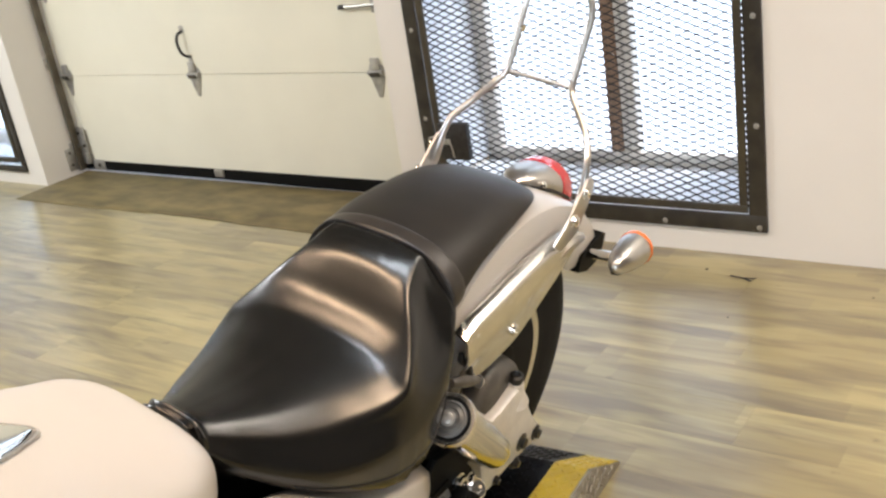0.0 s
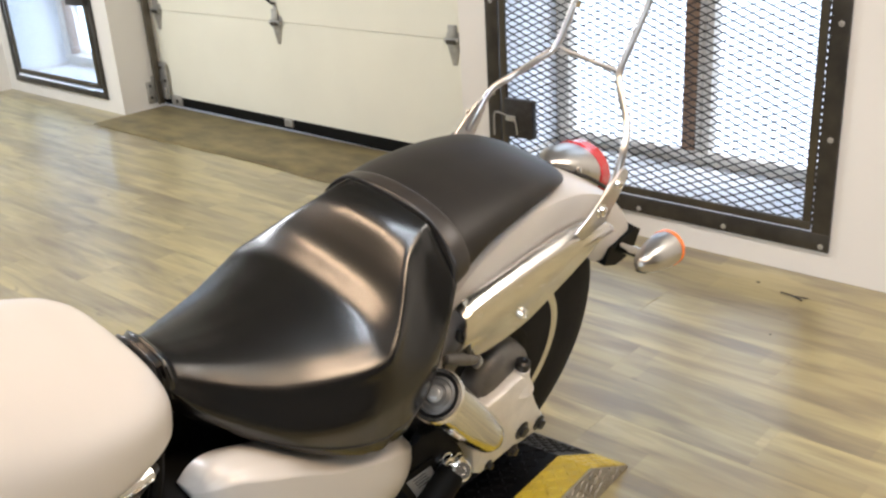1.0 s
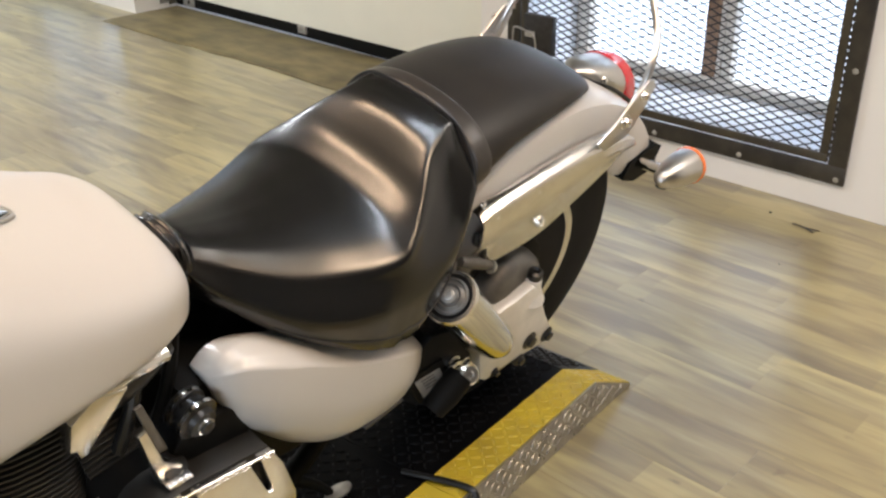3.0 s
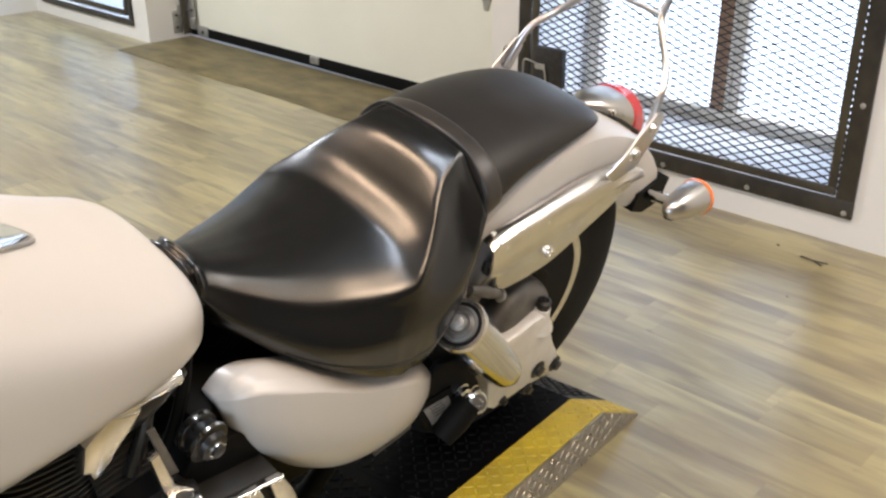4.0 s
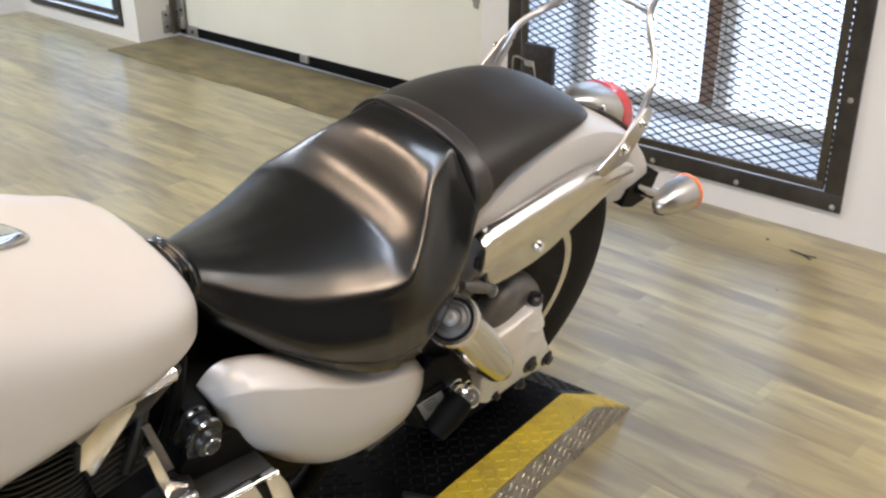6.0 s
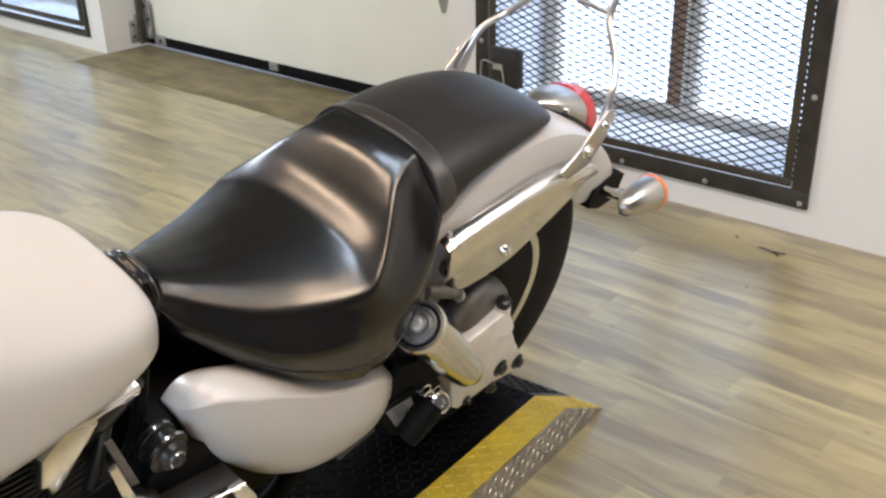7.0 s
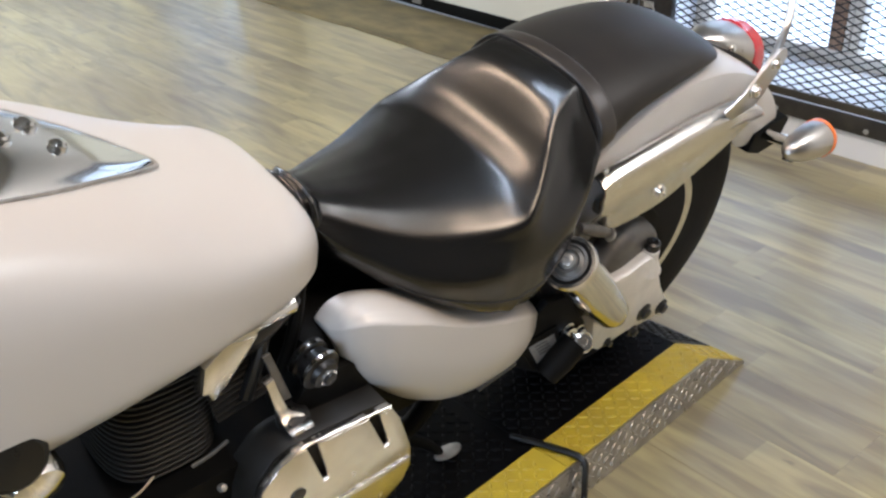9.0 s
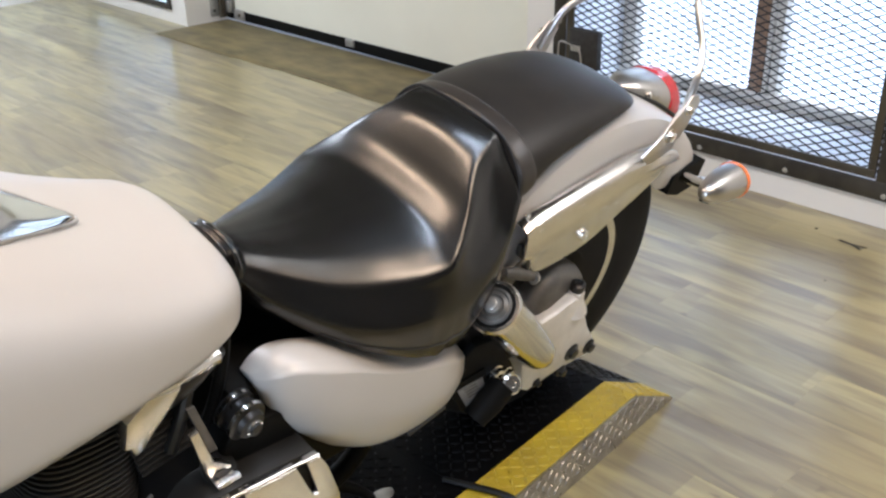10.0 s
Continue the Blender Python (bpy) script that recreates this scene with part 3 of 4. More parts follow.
def ramp_height(y):
    return RAMP_Z if y < BREAK_Y else RAMP_Z + (0.006 - RAMP_Z) * (y - BREAK_Y) / (RAMP_END - BREAK_Y)


def lozenges(spots, mat, parent):
    """Raised lozenges of checker plate: spots hold the place, the long way, the normal."""
    verts, faces = [], []
    for p, along, up in spots:
        p, along, up = Vector(p), Vector(along).normalized(), Vector(up).normalized()
        side = up.cross(along)
        k = len(verts)
        for d, s, h in ((-0.0112, 0, 0), (0, 0.0036, 0), (0.0112, 0, 0), (0, -0.0036, 0), (-0.006, 0, 0.0022), (0, 0.0016, 0.0026), (0.006, 0, 0.0022), (0, -0.0016, 0.0026)):
            verts.append(p + along * d + side * s + up * h)
        for i in range(4):
            j = (i + 1) % 4
            faces.append((k + i, k + j, k + 4 + j, k + 4 + i))
        faces.append((k + 4, k + 5, k + 6, k + 7))
    me = bpy.data.meshes.new("raised_tread")
    me.from_pydata([tuple(v) for v in verts], [], faces)
    me.materials.append(mat)
    ob = new("raised_tread", me)
    ob.parent = parent
    return tagged(ob, kind="stuff")


def ramp_section(y0, y1, label):
    """One section of the low platform: black top, yellow edge band, bare side."""
    pivot = Matrix.Translation((RAMP_X1, 1.5, 0))
    t = thing("lift_platform", label, "lift platform", pivot @ pose(0, 0, 0, 0, 0, 4.3) @ pivot.inverted(), group="lift platform sections")
    ys = [y0] + ([BREAK_Y] if y0 < BREAK_Y < y1 else []) + [y1]
    low = 0.001

    def strip(x0, x1, drop):
        bm = bmesh.new()
        rings = [[(x0, y, low), (x1, y, low), (x1, y, max(ramp_height(y) - drop, low + 0.002)), (x0, y, max(ramp_height(y) - drop, low + 0.002))] for y in ys]
        loft(rings, bm=bm)
        return bm

    part("deck", strip(RAMP_X0, RAMP_X1 - BAND - 0.0008, 0.0), PLATE, t, "black painted checker-plate deck", 20)
    part("edge_band", strip(RAMP_X1 - BAND, RAMP_X1 - 0.005, 0.0), YELLOW, t, "worn yellow painted edge band", 20)
    part("side_plate", strip(RAMP_X1 - 0.0045, RAMP_X1, 0.002), CHECK, t, "bare checker-plate side", 20)
    pitch = 0.0195
    tops = {"deck": [], "band": []}
    sides = []
    ny = int((y1 - y0 - 0.02) / pitch)
    for j in range(ny):
        y = y0 + 0.014 + j * pitch
        if y > RAMP_END - 0.03:
            continue
        slope = 0.0 if y < BREAK_Y else (0.006 - RAMP_Z) / (RAMP_END - BREAK_Y)
        up = Vector((0, -slope, 1))
        i = 0
        x = RAMP_X1 - 0.014
        while x > RAMP_X0 + 0.02:
            s = 1 if (i + j) % 2 else -1
            along = Vector((1, s, s * slope))
            p = (x, y, ramp_height(y))
            if x > RAMP_X1 - BAND + 0.008:
                tops["band"].append((p, along, up))
            elif x < RAMP_X1 - BAND - 0.010:
                tops["deck"].append((p, along, up))
            i += 1
            x -= pitch
        k = 0
        z = ramp_height(y) - 0.014
        while z > 0.012:
            s = 1 if (k + j) % 2 else -1
            sides.append(((RAMP_X1, y, z), (0, 1, s), (1, 0, 0)))
            k += 1
            z -= pitch * 0.9
    lozenges(tops["deck"], PLATE, t)
    lozenges(tops["band"], YELLOW, t)
    lozenges(sides, CHECK, t)
    return t


ramp_section(SEAM_Y + 0.0007, RAMP_END, "low black checker-plate ramp with yellow edge, on the floor")
ramp_section(-0.95, SEAM_Y - 0.0007, "low black checker-plate platform with yellow edge under motorcycle")

cable = thing("cable", "thin black cable draped over the yellow platform edge", "cable")
part("lead", tube([(-1.015, 1.185, 0.1015), (-0.985, 1.198, 0.102), (-0.950, 1.213, 0.103), (-0.898, 1.233, 0.1025), (-0.878, 1.238, 0.092), (-0.874, 1.236, 0.05), (-0.871, 1.232, 0.014), (-0.855, 1.20, 0.0065), (-0.846, 1.10, 0.0065), (-0.835, 0.9, 0.0065)], 0.0065, 8), BLACK, cable)

# ---- the motorcycle, leaning on its side stand ----
LEAN = 14
bike = thing("motorcycle", "pearl-white cruiser motorcycle with black seat and chrome parts, leaning on stand", "motorcycle", pose(-1.168, 0, 0.10, 0, LEAN, 0))
AXLE_Y, TYRE_R = 1.505, 0.325


def saddle(stations, n):
    """Upholstered pad from rows of y, crown height, shoulder half-width and height, bolster, flank half-width and its height, skirt bottom."""
    rings = []
    for y, zc, s, zs, b, w, zw, zb in smooth_table(stations, n):
        e, d = w - s, zs - zw
        low = zw - zb
        half = curve_through([(0, y, zc), (s * 0.36, y, zc + (zs - zc) * 0.07), (s * 0.66, y, zc + (zs - zc) * 0.33 + b * 0.25), (s * 0.88, y, zs + (zc - zs) * 0.285 + b), (s, y, zs), (s + e * 0.26, y, zs - d * 0.24),
                              (s + e * 0.56, y, zs - d * 0.50), (s + e * 0.84, y, zs - d * 0.76), (w, y, zw), (w - 0.002, y, zw - low * 0.42), (w - 0.009, y, zw - low * 0.80), (w - 0.020, y, zb), (w - 0.050, y, zb - 0.003)], 5)
        rings.append([(-p.x, p.y, p.z) for p in half[::-1]] + [tuple(p) for p in half[1:]])
    return rings


def round_pad(stations, n, lift=0.0):
    """Pad with an evenly rounded section, from the same rows."""
    rings = []
    for y, zc, s, zs, w, zb in smooth_table(stations, n):
        zm = zb + 0.15 * (zc - zb)
        half = []
        for k in range(39):
            a = math.pi / 2 * k / 38
            half.append(((w + lift * 0.5) * math.sin(a) ** 0.93, y, zm + (zc + lift - zm) * math.cos(a) ** 0.86))
        half += [(w - 0.006, y, zb), (w - 0.035, y, zb - 0.004)]
        rings.append([(-x, y2, z) for x, y2, z in half[::-1]] + half[1:])
    return rings


def seam(rings, k, y0, y1, parent):
    """A thin stitched welt along the pad, on both sides."""
    c = len(rings[0]) // 2
    for s in (-1, 1):
        line = [Vector(r[c + s * k]) + Vector((s * 0.0002, 0, 0)) for r in rings if y0 <= r[c][1] <= y1]
        part("welt", tube(line, 0.0016, 6, smooth=False), PIPING, parent)


SEAT_ROWS = [
    (0.752, 0.652, 0.026, 0.646, 0, 0.040, 0.632, 0.610), (0.765, 0.669, 0.036, 0.660, 0, 0.052, 0.640, 0.602), (0.790, 0.668, 0.055, 0.648, 0, 0.078, 0.618, 0.585),
    (0.820, 0.662, 0.075, 0.634, 0, 0.099, 0.592, 0.566), (0.860, 0.655, 0.100, 0.621, 0, 0.131, 0.570, 0.538), (0.900, 0.651, 0.121, 0.612, 0, 0.159, 0.556, 0.516),
    (0.950, 0.650, 0.142, 0.608, 0, 0.182, 0.548, 0.492), (1.000, 0.653, 0.163, 0.610, 0, 0.197, 0.548, 0.470), (1.028, 0.656, 0.173, 0.614, 0, 0.199, 0.547, 0.460),
    (1.046, 0.659, 0.177, 0.620, 0, 0.200, 0.547, 0.453), (1.060, 0.6625, 0.175, 0.629, 0.001, 0.200, 0.549, 0.458), (1.078, 0.673, 0.166, 0.643, 0.002, 0.200, 0.552, 0.454),
    (1.100, 0.688, 0.151, 0.663, 0.004, 0.198, 0.560, 0.458), (1.125, 0.713, 0.133, 0.687, 0.006, 0.193, 0.574, 0.470), (1.150, 0.737, 0.115, 0.709, 0.006, 0.186, 0.592, 0.492),
    (1.170, 0.7475, 0.103, 0.727, 0.004, 0.178, 0.612, 0.525), (1.185, 0.7515, 0.094, 0.740, 0.002, 0.171, 0.635, 0.580), (1.197, 0.7545, 0.088, 0.747, 0, 0.163, 0.655, 0.630),
    (1.206, 0.7555, 0.088, 0.748, 0, 0.157, 0.668, 0.655), (1.2122, 0.749, 0.086, 0.745, 0, 0.152, 0.668, 0.660)]
seat_rings = saddle(SEAT_ROWS, 110)
seat = part("rider_seat", loft(seat_rings), LEATHER, bike, "black vinyl rider seat, dished and softly worn", 60)

PAD_ROWS = [
    (1.2135, 0.745, 0.104, 0.732, 0.146, 0.664), (1.219, 0.754, 0.106, 0.742, 0.148, 0.664), (1.250, 0.761, 0.108, 0.750, 0.146, 0.676), (1.300, 0.767, 0.108, 0.757, 0.141, 0.698),
    (1.370, 0.771, 0.106, 0.759, 0.134, 0.710), (1.450, 0.767, 0.099, 0.752, 0.124, 0.719), (1.510, 0.755, 0.090, 0.741, 0.112, 0.720),
    (1.556, 0.738, 0.076, 0.728, 0.094, 0.712), (1.590, 0.718, 0.056, 0.710, 0.070, 0.700), (1.606, 0.700, 0.034, 0.696, 0.044, 0.690)]
pad_rings = round_pad(PAD_ROWS, 60)
pad = part("passenger_seat", loft(pad_rings), PAD_VINYL, bike, "plain black vinyl passenger pad", 60)
seam(seat_rings, 47, 0.86, 1.185, seat)

# band over the joint of the two seats, with black piping behind it
BAND_ROWS = [(1.2130, 0.748, 0.100, 0.737, 0.148, 0.660), (1.2155, 0.755, 0.105, 0.747, 0.149, 0.659), (1.226, 0.758, 0.107, 0.750, 0.149, 0.660), (1.240, 0.760, 0.108, 0.752, 0.1475, 0.666), (1.246, 0.758, 0.108, 0.750, 0.146, 0.670)]
part("seat_band", loft(round_pad(BAND_ROWS, 14, 0.003)), BAND_VINYL, pad, "raised black vinyl band", 60)
half = [(0, 1.2125, 0.755), (0.05, 1.2125, 0.754), (0.090, 1.2125, 0.748), (0.118, 1.212, 0.730), (0.142, 1.211, 0.698), (0.153, 1.210, 0.664)]
part("piping", tube([(-x, y, z) for x, y, z in half[::-1]] + half[1:], 0.0026, 8), PIPING, seat)
# wrinkled nose tab
tab = ((-0.058, 0.628), (-0.052, 0.658), (-0.040, 0.676), (-0.015, 0.683), (0.015, 0.683), (0.040, 0.676), (0.052, 0.658), (0.058, 0.628))
part("nose_tab", loft([[(x * k, y, z + dz) for x, z in tab] for y, k, dz in smooth_table([(0.740, 0.80, -0.010), (0.745, 0.97, 0.000), (0.751, 0.90, -0.007), (0.758, 1.02, 0.002), (0.765, 0.95, -0.006), (0.773, 1.05, 0.0), (0.786, 1.02, -0.012)], 26)]), TAB_VINYL, seat, "wrinkled glossy nose tab", 50)


def fuel_tank():
    rows = [(-0.04, 0.03, 0.80, 0.66), (-0.02, 0.085, 0.84, 0.625), (0.06, 0.135, 0.878, 0.585), (0.16, 0.172, 0.892, 0.565), (0.28, 0.212, 0.892, 0.560), (0.40, 0.209, 0.855, 0.571), (0.50, 0.198, 0.811, 0.585),
            (0.58, 0.183, 0.769, 0.598), (0.65, 0.166, 0.742, 0.606), (0.695, 0.150, 0.730, 0.616), (0.724, 0.128, 0.716, 0.622), (0.736, 0.098, 0.703, 0.633), (0.743, 0.06, 0.690, 0.646), (0.745, 0.02, 0.676, 0.66)]
    rings = []
    for y, w, zt, zb in smooth_table(rows, 64):
        zm = zb + 0.34 * (zt - zb)
        ring = []
        for k in range(56):
            a = 2 * math.pi * k / 56
            c, s = math.cos(a), math.sin(a)
            x = w * math.copysign(abs(c) ** (0.72 if s > 0 else 0.72), c)
            z = zm + (zt - zm if s > 0 else zm - zb) * math.copysign(abs(s) ** (0.48 if s > 0 else 0.8), s)
            ring.append((x, y, z))
        rings.append(ring)
    return part("fuel_tank", loft(rings), PEARL, bike, "pearl-white fuel tank", 70)


tank = fuel_tank()


def tank_top(x, y):
    """Height of the tank's upper side."""
    zt = float(np.interp(y, (-0.02, 0.06, 0.16, 0.28, 0.40, 0.50, 0.58, 0.65), (0.84, 0.878, 0.892, 0.892, 0.855, 0.811, 0.769, 0.742)))
    w = float(np.interp(y, (-0.02, 0.06, 0.16, 0.28, 0.40, 0.50, 0.58), (0.085, 0.135, 0.172, 0.212, 0.209, 0.198, 0.183)))
    c = min(abs(x) / w, 0.98) ** (1 / 0.72)
    h = 0.66 * (zt - 0.57)
    return zt - h + h * math.sqrt(1 - c * c) ** 0.48


def console():
    """Chrome teardrop dash along the top of the tank."""
    rings = []
    for y, w, h in smooth_table([(0.06, 0.065, 0.012), (0.14, 0.094, 0.018), (0.24, 0.110, 0.020), (0.34, 0.108, 0.019), (0.43, 0.088, 0.016), (0.50, 0.056, 0.012), (0.55, 0.026, 0.008), (0.572, 0.009, 0.007), (0.580, 0.002, 0.003)], 44):
        ring = []
        for k in range(25):
            u = -1 + 2 * k / 24
            x = w * u
            lift = h * (1 - abs(u) ** 4)
            ring.append((x, y, tank_top(x, y) + 0.001 + lift))
        ring += [(w, y, tank_top(w, y) - 0.012), (-w, y, tank_top(w, y) - 0.012)]
        rings.append(ring)
    c = part("console", loft(rings), CHROME, tank, "chrome teardrop dash console", 40)
    # chrome domes added in place of bright reflections on the console
    for x, y, r in ((0.018, 0.415, 0.011), (-0.020, 0.455, 0.010), (0.022, 0.470, 0.008), (-0.02, 0.395, 0.010)):
        part("indicator", lathe((x, y, tank_top(x, y) + 0.018), (0, 0.35, 0.93), [(-0.006, r * 1.25), (0.002, r * 1.25), (0.0025, r), (0.005, r * 0.85), (0.0065, r * 0.4)], 16), CHROME, c)
    edge = [(0.112, 0.24), (0.110, 0.34), (0.090, 0.43), (0.058, 0.50), (0.028, 0.552), (0.0, 0.584)]
    line = [(x, y, tank_top(x, y) + 0.002) for x, y in edge + [(-x, y) for x, y in edge[:-1][::-1]]]
    part("rubber_edge", tube(line, 0.0025, 6), GALV, c)


console()
part("emblem", lathe((0.186, 0.285, 0.665), (1, 0, 0.05), [(-0.006, 0.03), (0.005, 0.03), (0.008, 0.024), (0.008, 0.004)], 20), BLACK, tank, "dark round emblem")


def rear_fender():
    rings = []
    prof = [(-0.122, 0.262), (-0.128, 0.310), (-0.127, 0.352), (-0.117, 0.374), (-0.095, 0.383), (-0.05, 0.386), (0, 0.387), (0.05, 0.386), (0.095, 0.383), (0.117, 0.374), (0.127, 0.352), (0.128, 0.310), (0.122, 0.262)]
    for i in range(49):
        deg = 160 - (160 - 33) * i / 48
        end = max(0.0, (46 - deg) / 13)
        a = radians(deg)
        ring = []
        for inner in (0, 1):
            row = []
            for x, r in prof:
                rr = r - inner * 0.004
                xx = x - math.copysign(inner * 0.004, x) if x else 0.0
                rr = rr + (0.386 - rr) * 0.55 * end ** 2 * (1 if abs(x) > 0.1 else 0.2)
                xx *= 1 - 0.06 * end ** 2
                row.append((xx, AXLE_Y + rr * math.cos(a), TYRE_R + rr * math.sin(a)))
            ring += row if not inner else row[::-1]
        rings.append(ring)
    return part("rear_fender", loft(rings), PEARL, bike, "pearl-white rear fender", 40)


fender = rear_fender()


def strut_cover(s):
    """Long polished cover along the fender side, folded lengthwise."""
    rows = [(1.244, 0.602, 0.570, 0.528, 0.496), (1.268, 0.612, 0.578, 0.526, 0.482), (1.35, 0.626, 0.592, 0.531, 0.477), (1.443, 0.640, 0.607, 0.546, 0.488), (1.53, 0.649, 0.621, 0.570, 0.524),
            (1.60, 0.647, 0.627, 0.590, 0.556), (1.64, 0.634, 0.622, 0.601, 0.580), (1.655, 0.620, 0.615, 0.608, 0.600)]
    rings = []
    for y, a, b, c, d in smooth_table(rows, 40):
        k = 0.128
        o = [(k, a - 0.006), (k + 0.006, a - 0.001), (k + 0.013, a), (k + 0.022, a - 0.003), (k + 0.030, a * 0.75 + b * 0.25), (k + 0.0345, a * 0.45 + b * 0.55), (k + 0.0345, b + 0.003), (k + 0.037, b - 0.004), (k + 0.036, b * 0.45 + c * 0.55), (k + 0.026, c), (k + 0.021, (c + d) / 2), (k + 0.020, d + 0.005), (k + 0.015, d), (k, d + 0.002)]
        shell = [(max(k - 0.002, x - 0.004), z - (0.003 if i < 5 else 0.0)) for i, (x, z) in enumerate(o)]
        rings.append([(s * x, y, z) for x, z in o[1:-1] + shell[1:-1][::-1]])
    bm, n = loft(rings, caps=False), len(rings[0])
    bm.verts.ensure_lookup_table()
    for base in (0, n * (len(rings) - 1)):
        for i in range(n // 2 - 1):
            bm.faces.new([bm.verts[base + q] for q in (i, i + 1, n - 2 - i, n - 1 - i)])
    bmesh.ops.recalc_face_normals(bm, faces=bm.faces)
    c = part("strut_cover", bm, POLISHED, bike, "polished fender strut cover", 28)
    part("strut_bolt", bolt_mesh((s * 0.149, 1.417, 0.523), (s, 0, 0), 0.011, 0.010), CHROME, c)
    part("strut_screw", bolt_mesh((s * 0.146, 1.248, 0.620), (s, 0, 0.6), 0.004, 0.004), CHROME, c)
    # bracket plate of the backrest with its two bolts
    pl = part("bracket_plate", plate([(1.508, 0.660), (1.535, 0.638), (1.598, 0.650), (1.630, 0.694), (1.648, 0.734), (1.634, 0.752), (1.618, 0.752), (1.580, 0.716), (1.548, 0.684)], s * 0.164, s * 0.170, 0.002), SATIN, bike, "chrome backrest bracket")
    part("bracket_bolt", bolt_mesh((s * 0.170, 1.574, 0.686), (s, 0, 0), 0.010, 0.009), CHROME, pl)
    part("bracket_bolt", bolt_mesh((s * 0.170, 1.612, 0.728), (s, 0, 0), 0.008, 0.008), CHROME, pl)


strut_cover(1)
strut_cover(-1)

# chrome loop of the passenger backrest
leg = [(0.160, 1.598, 0.700), (0.160, 1.618, 0.735), (0.152, 1.640, 0.780), (0.128, 1.672, 0.812), (0.092, 1.692, 0.853), (0.072, 1.708, 0.880), (0.070, 1.730, 0.930), (0.070, 1.757, 1.000), (0.062, 1.766, 1.030), (0.040, 1.772, 1.050), (0.0, 1.775, 1.058)]
loop = part("backrest_loop", tube(leg + [(-x, y, z) for x, y, z in leg[:-1][::-1]], 0.0068, 12), SATIN, bike, "chrome wire backrest loop without pad")
part("cross_rod", tube([(0.072, 1.709, 0.880), (-0.072, 1.709, 0.880)], 0.005, 10), SATIN, loop)
for s in (-1, 1):
    part("pad_tab", lathe((s * 0.070, 1.742, 0.960), (-s, -0.4, 0), [(-0.004, 0.004), (0.010, 0.006), (0.013, 0.006)], 10), CHROME, loop)


def tail_lamp():
    rings = []
    for y, w, z0, h in smooth_table([(1.655, 0.012, 0.672, 0.010), (1.678, 0.036, 0.666, 0.024), (1.708, 0.049, 0.656, 0.034), (1.742, 0.057, 0.641, 0.045), (1.776, 0.062, 0.624, 0.058)], 26):
        ring = [(w * math.cos(a), y, z0 + h * math.sin(a) ** 0.8) for a in (math.pi * k / 18 for k in range(19))]
        rings.append(ring + [(-w, y, z0 - 0.02), (w, y, z0 - 0.02)])
    lamp = part("tail_lamp", loft(rings), SATIN, bike, "chrome teardrop tail lamp with red lens", 40)
    rings = []
    for y, k, dz in ((1.758, 0.95, 0.006), (1.762, 1.03, 0.004), (1.790, 1.07, -0.002), (1.812, 0.93, -0.016), (1.824, 0.76, -0.024), (1.832, 0.5, -0.030), (1.835, 0.2, -0.032)):
        ring = [(0.061 * k * math.cos(a), y, 0.621 + dz + 0.060 * k * math.sin(a) ** 0.85) for a in (math.pi * q / 18 for q in range(19))]
        rings.append(ring + [(-0.061 * k, y, 0.601 + dz), (0.061 * k, y, 0.601 + dz)])
    part("lens", loft(rings), RED, lamp, "red lens")
    rim = [(0.064, 1.782, 0.612), (0.061, 1.750, 0.632), (0.054, 1.714, 0.652), (0.040, 1.680, 0.665), (0.015, 1.655, 0.674)]
    part("gasket", tube(rim + [(-x, y, z) for x, y, z in rim[::-1]], 0.004, 8), PIPING, lamp)
    part("lamp_screw", lathe((0.050, 1.690, 0.672), (0.8, -0.3, 0.6), [(-0.004, 0.006), (0.003, 0.006), (0.004, 0.003)], 10), CHROME, lamp)


tail_lamp()
part("plate_bracket", loft([[(x, y, z) for x, z in ((-0.128, zb), (0.128, zb), (0.132, zt), (-0.132, zt))] for y, zb, zt in ((1.735, 0.478, 0.520), (1.780, 0.462, 0.530), (1.828, 0.468, 0.536), (1.842, 0.480, 0.528))]), MATT_SHADE, bike, "black bracket under the fender end")


def turn_signal(s):
    t = part("turn_signal", lathe((s * 0.225, 1.705, 0.553), (0, 1, 0), [(-0.032, 0.002), (-0.029, 0.009), (-0.016, 0.018), (0.006, 0.026), (0.036, 0.032), (0.064, 0.0345), (0.076, 0.0345), (0.078, 0.030)], 28), SATIN, bike, "chrome bullet turn signal with amber lens")
    part("lens", lathe((s * 0.225, 1.782, 0.553), (0, 1, 0), [(-0.006, 0.033), (-0.005, 0.0362), (0.002, 0.0362), (0.009, 0.030), (0.013, 0.016), (0.014, 0.003)], 28), AMBER, t, "amber lens")
    part("stalk", tube([(s * 0.120, 1.778, 0.505), (s * 0.155, 1.758, 0.522), (s * 0.20, 1.735, 0.542)], [0.014, 0.011, 0.012], 12), CHROME, t)
    part("screw", lathe((s * 0.222, 1.700, 0.534), (0.2 * s, -0.4, -1), [(-0.004, 0.010), (0.006, 0.010), (0.007, 0.006)], 12), BLACK, t)


turn_signal(1)
turn_signal(-1)

# rear wheel
tyre_prof = [(-0.070, 0.196), (-0.078, 0.215), (-0.086, 0.25), (-0.083, 0.285), (-0.070, 0.308), (-0.045, 0.320), (0, 0.325), (0.045, 0.320), (0.070, 0.308), (0.083, 0.285), (0.086, 0.25), (0.082, 0.215), (0.078, 0.184)]
wheel = part("rear_wheel", lathe((0, AXLE_Y, TYRE_R), (1, 0, 0), [(-0.062, 0.05), (-0.062, 0.19), (-0.072, 0.200), (-0.066, 0.204), (0, 0.200), (0.070, 0.186), (0.080, 0.182), (0.081, 0.172), (0.075, 0.158), (0.066, 0.154), (0.050, 0.156), (0.03, 0.16), (0.03, 0.05)], 56), POLISHED, bike, "polished cast rear wheel", 40)
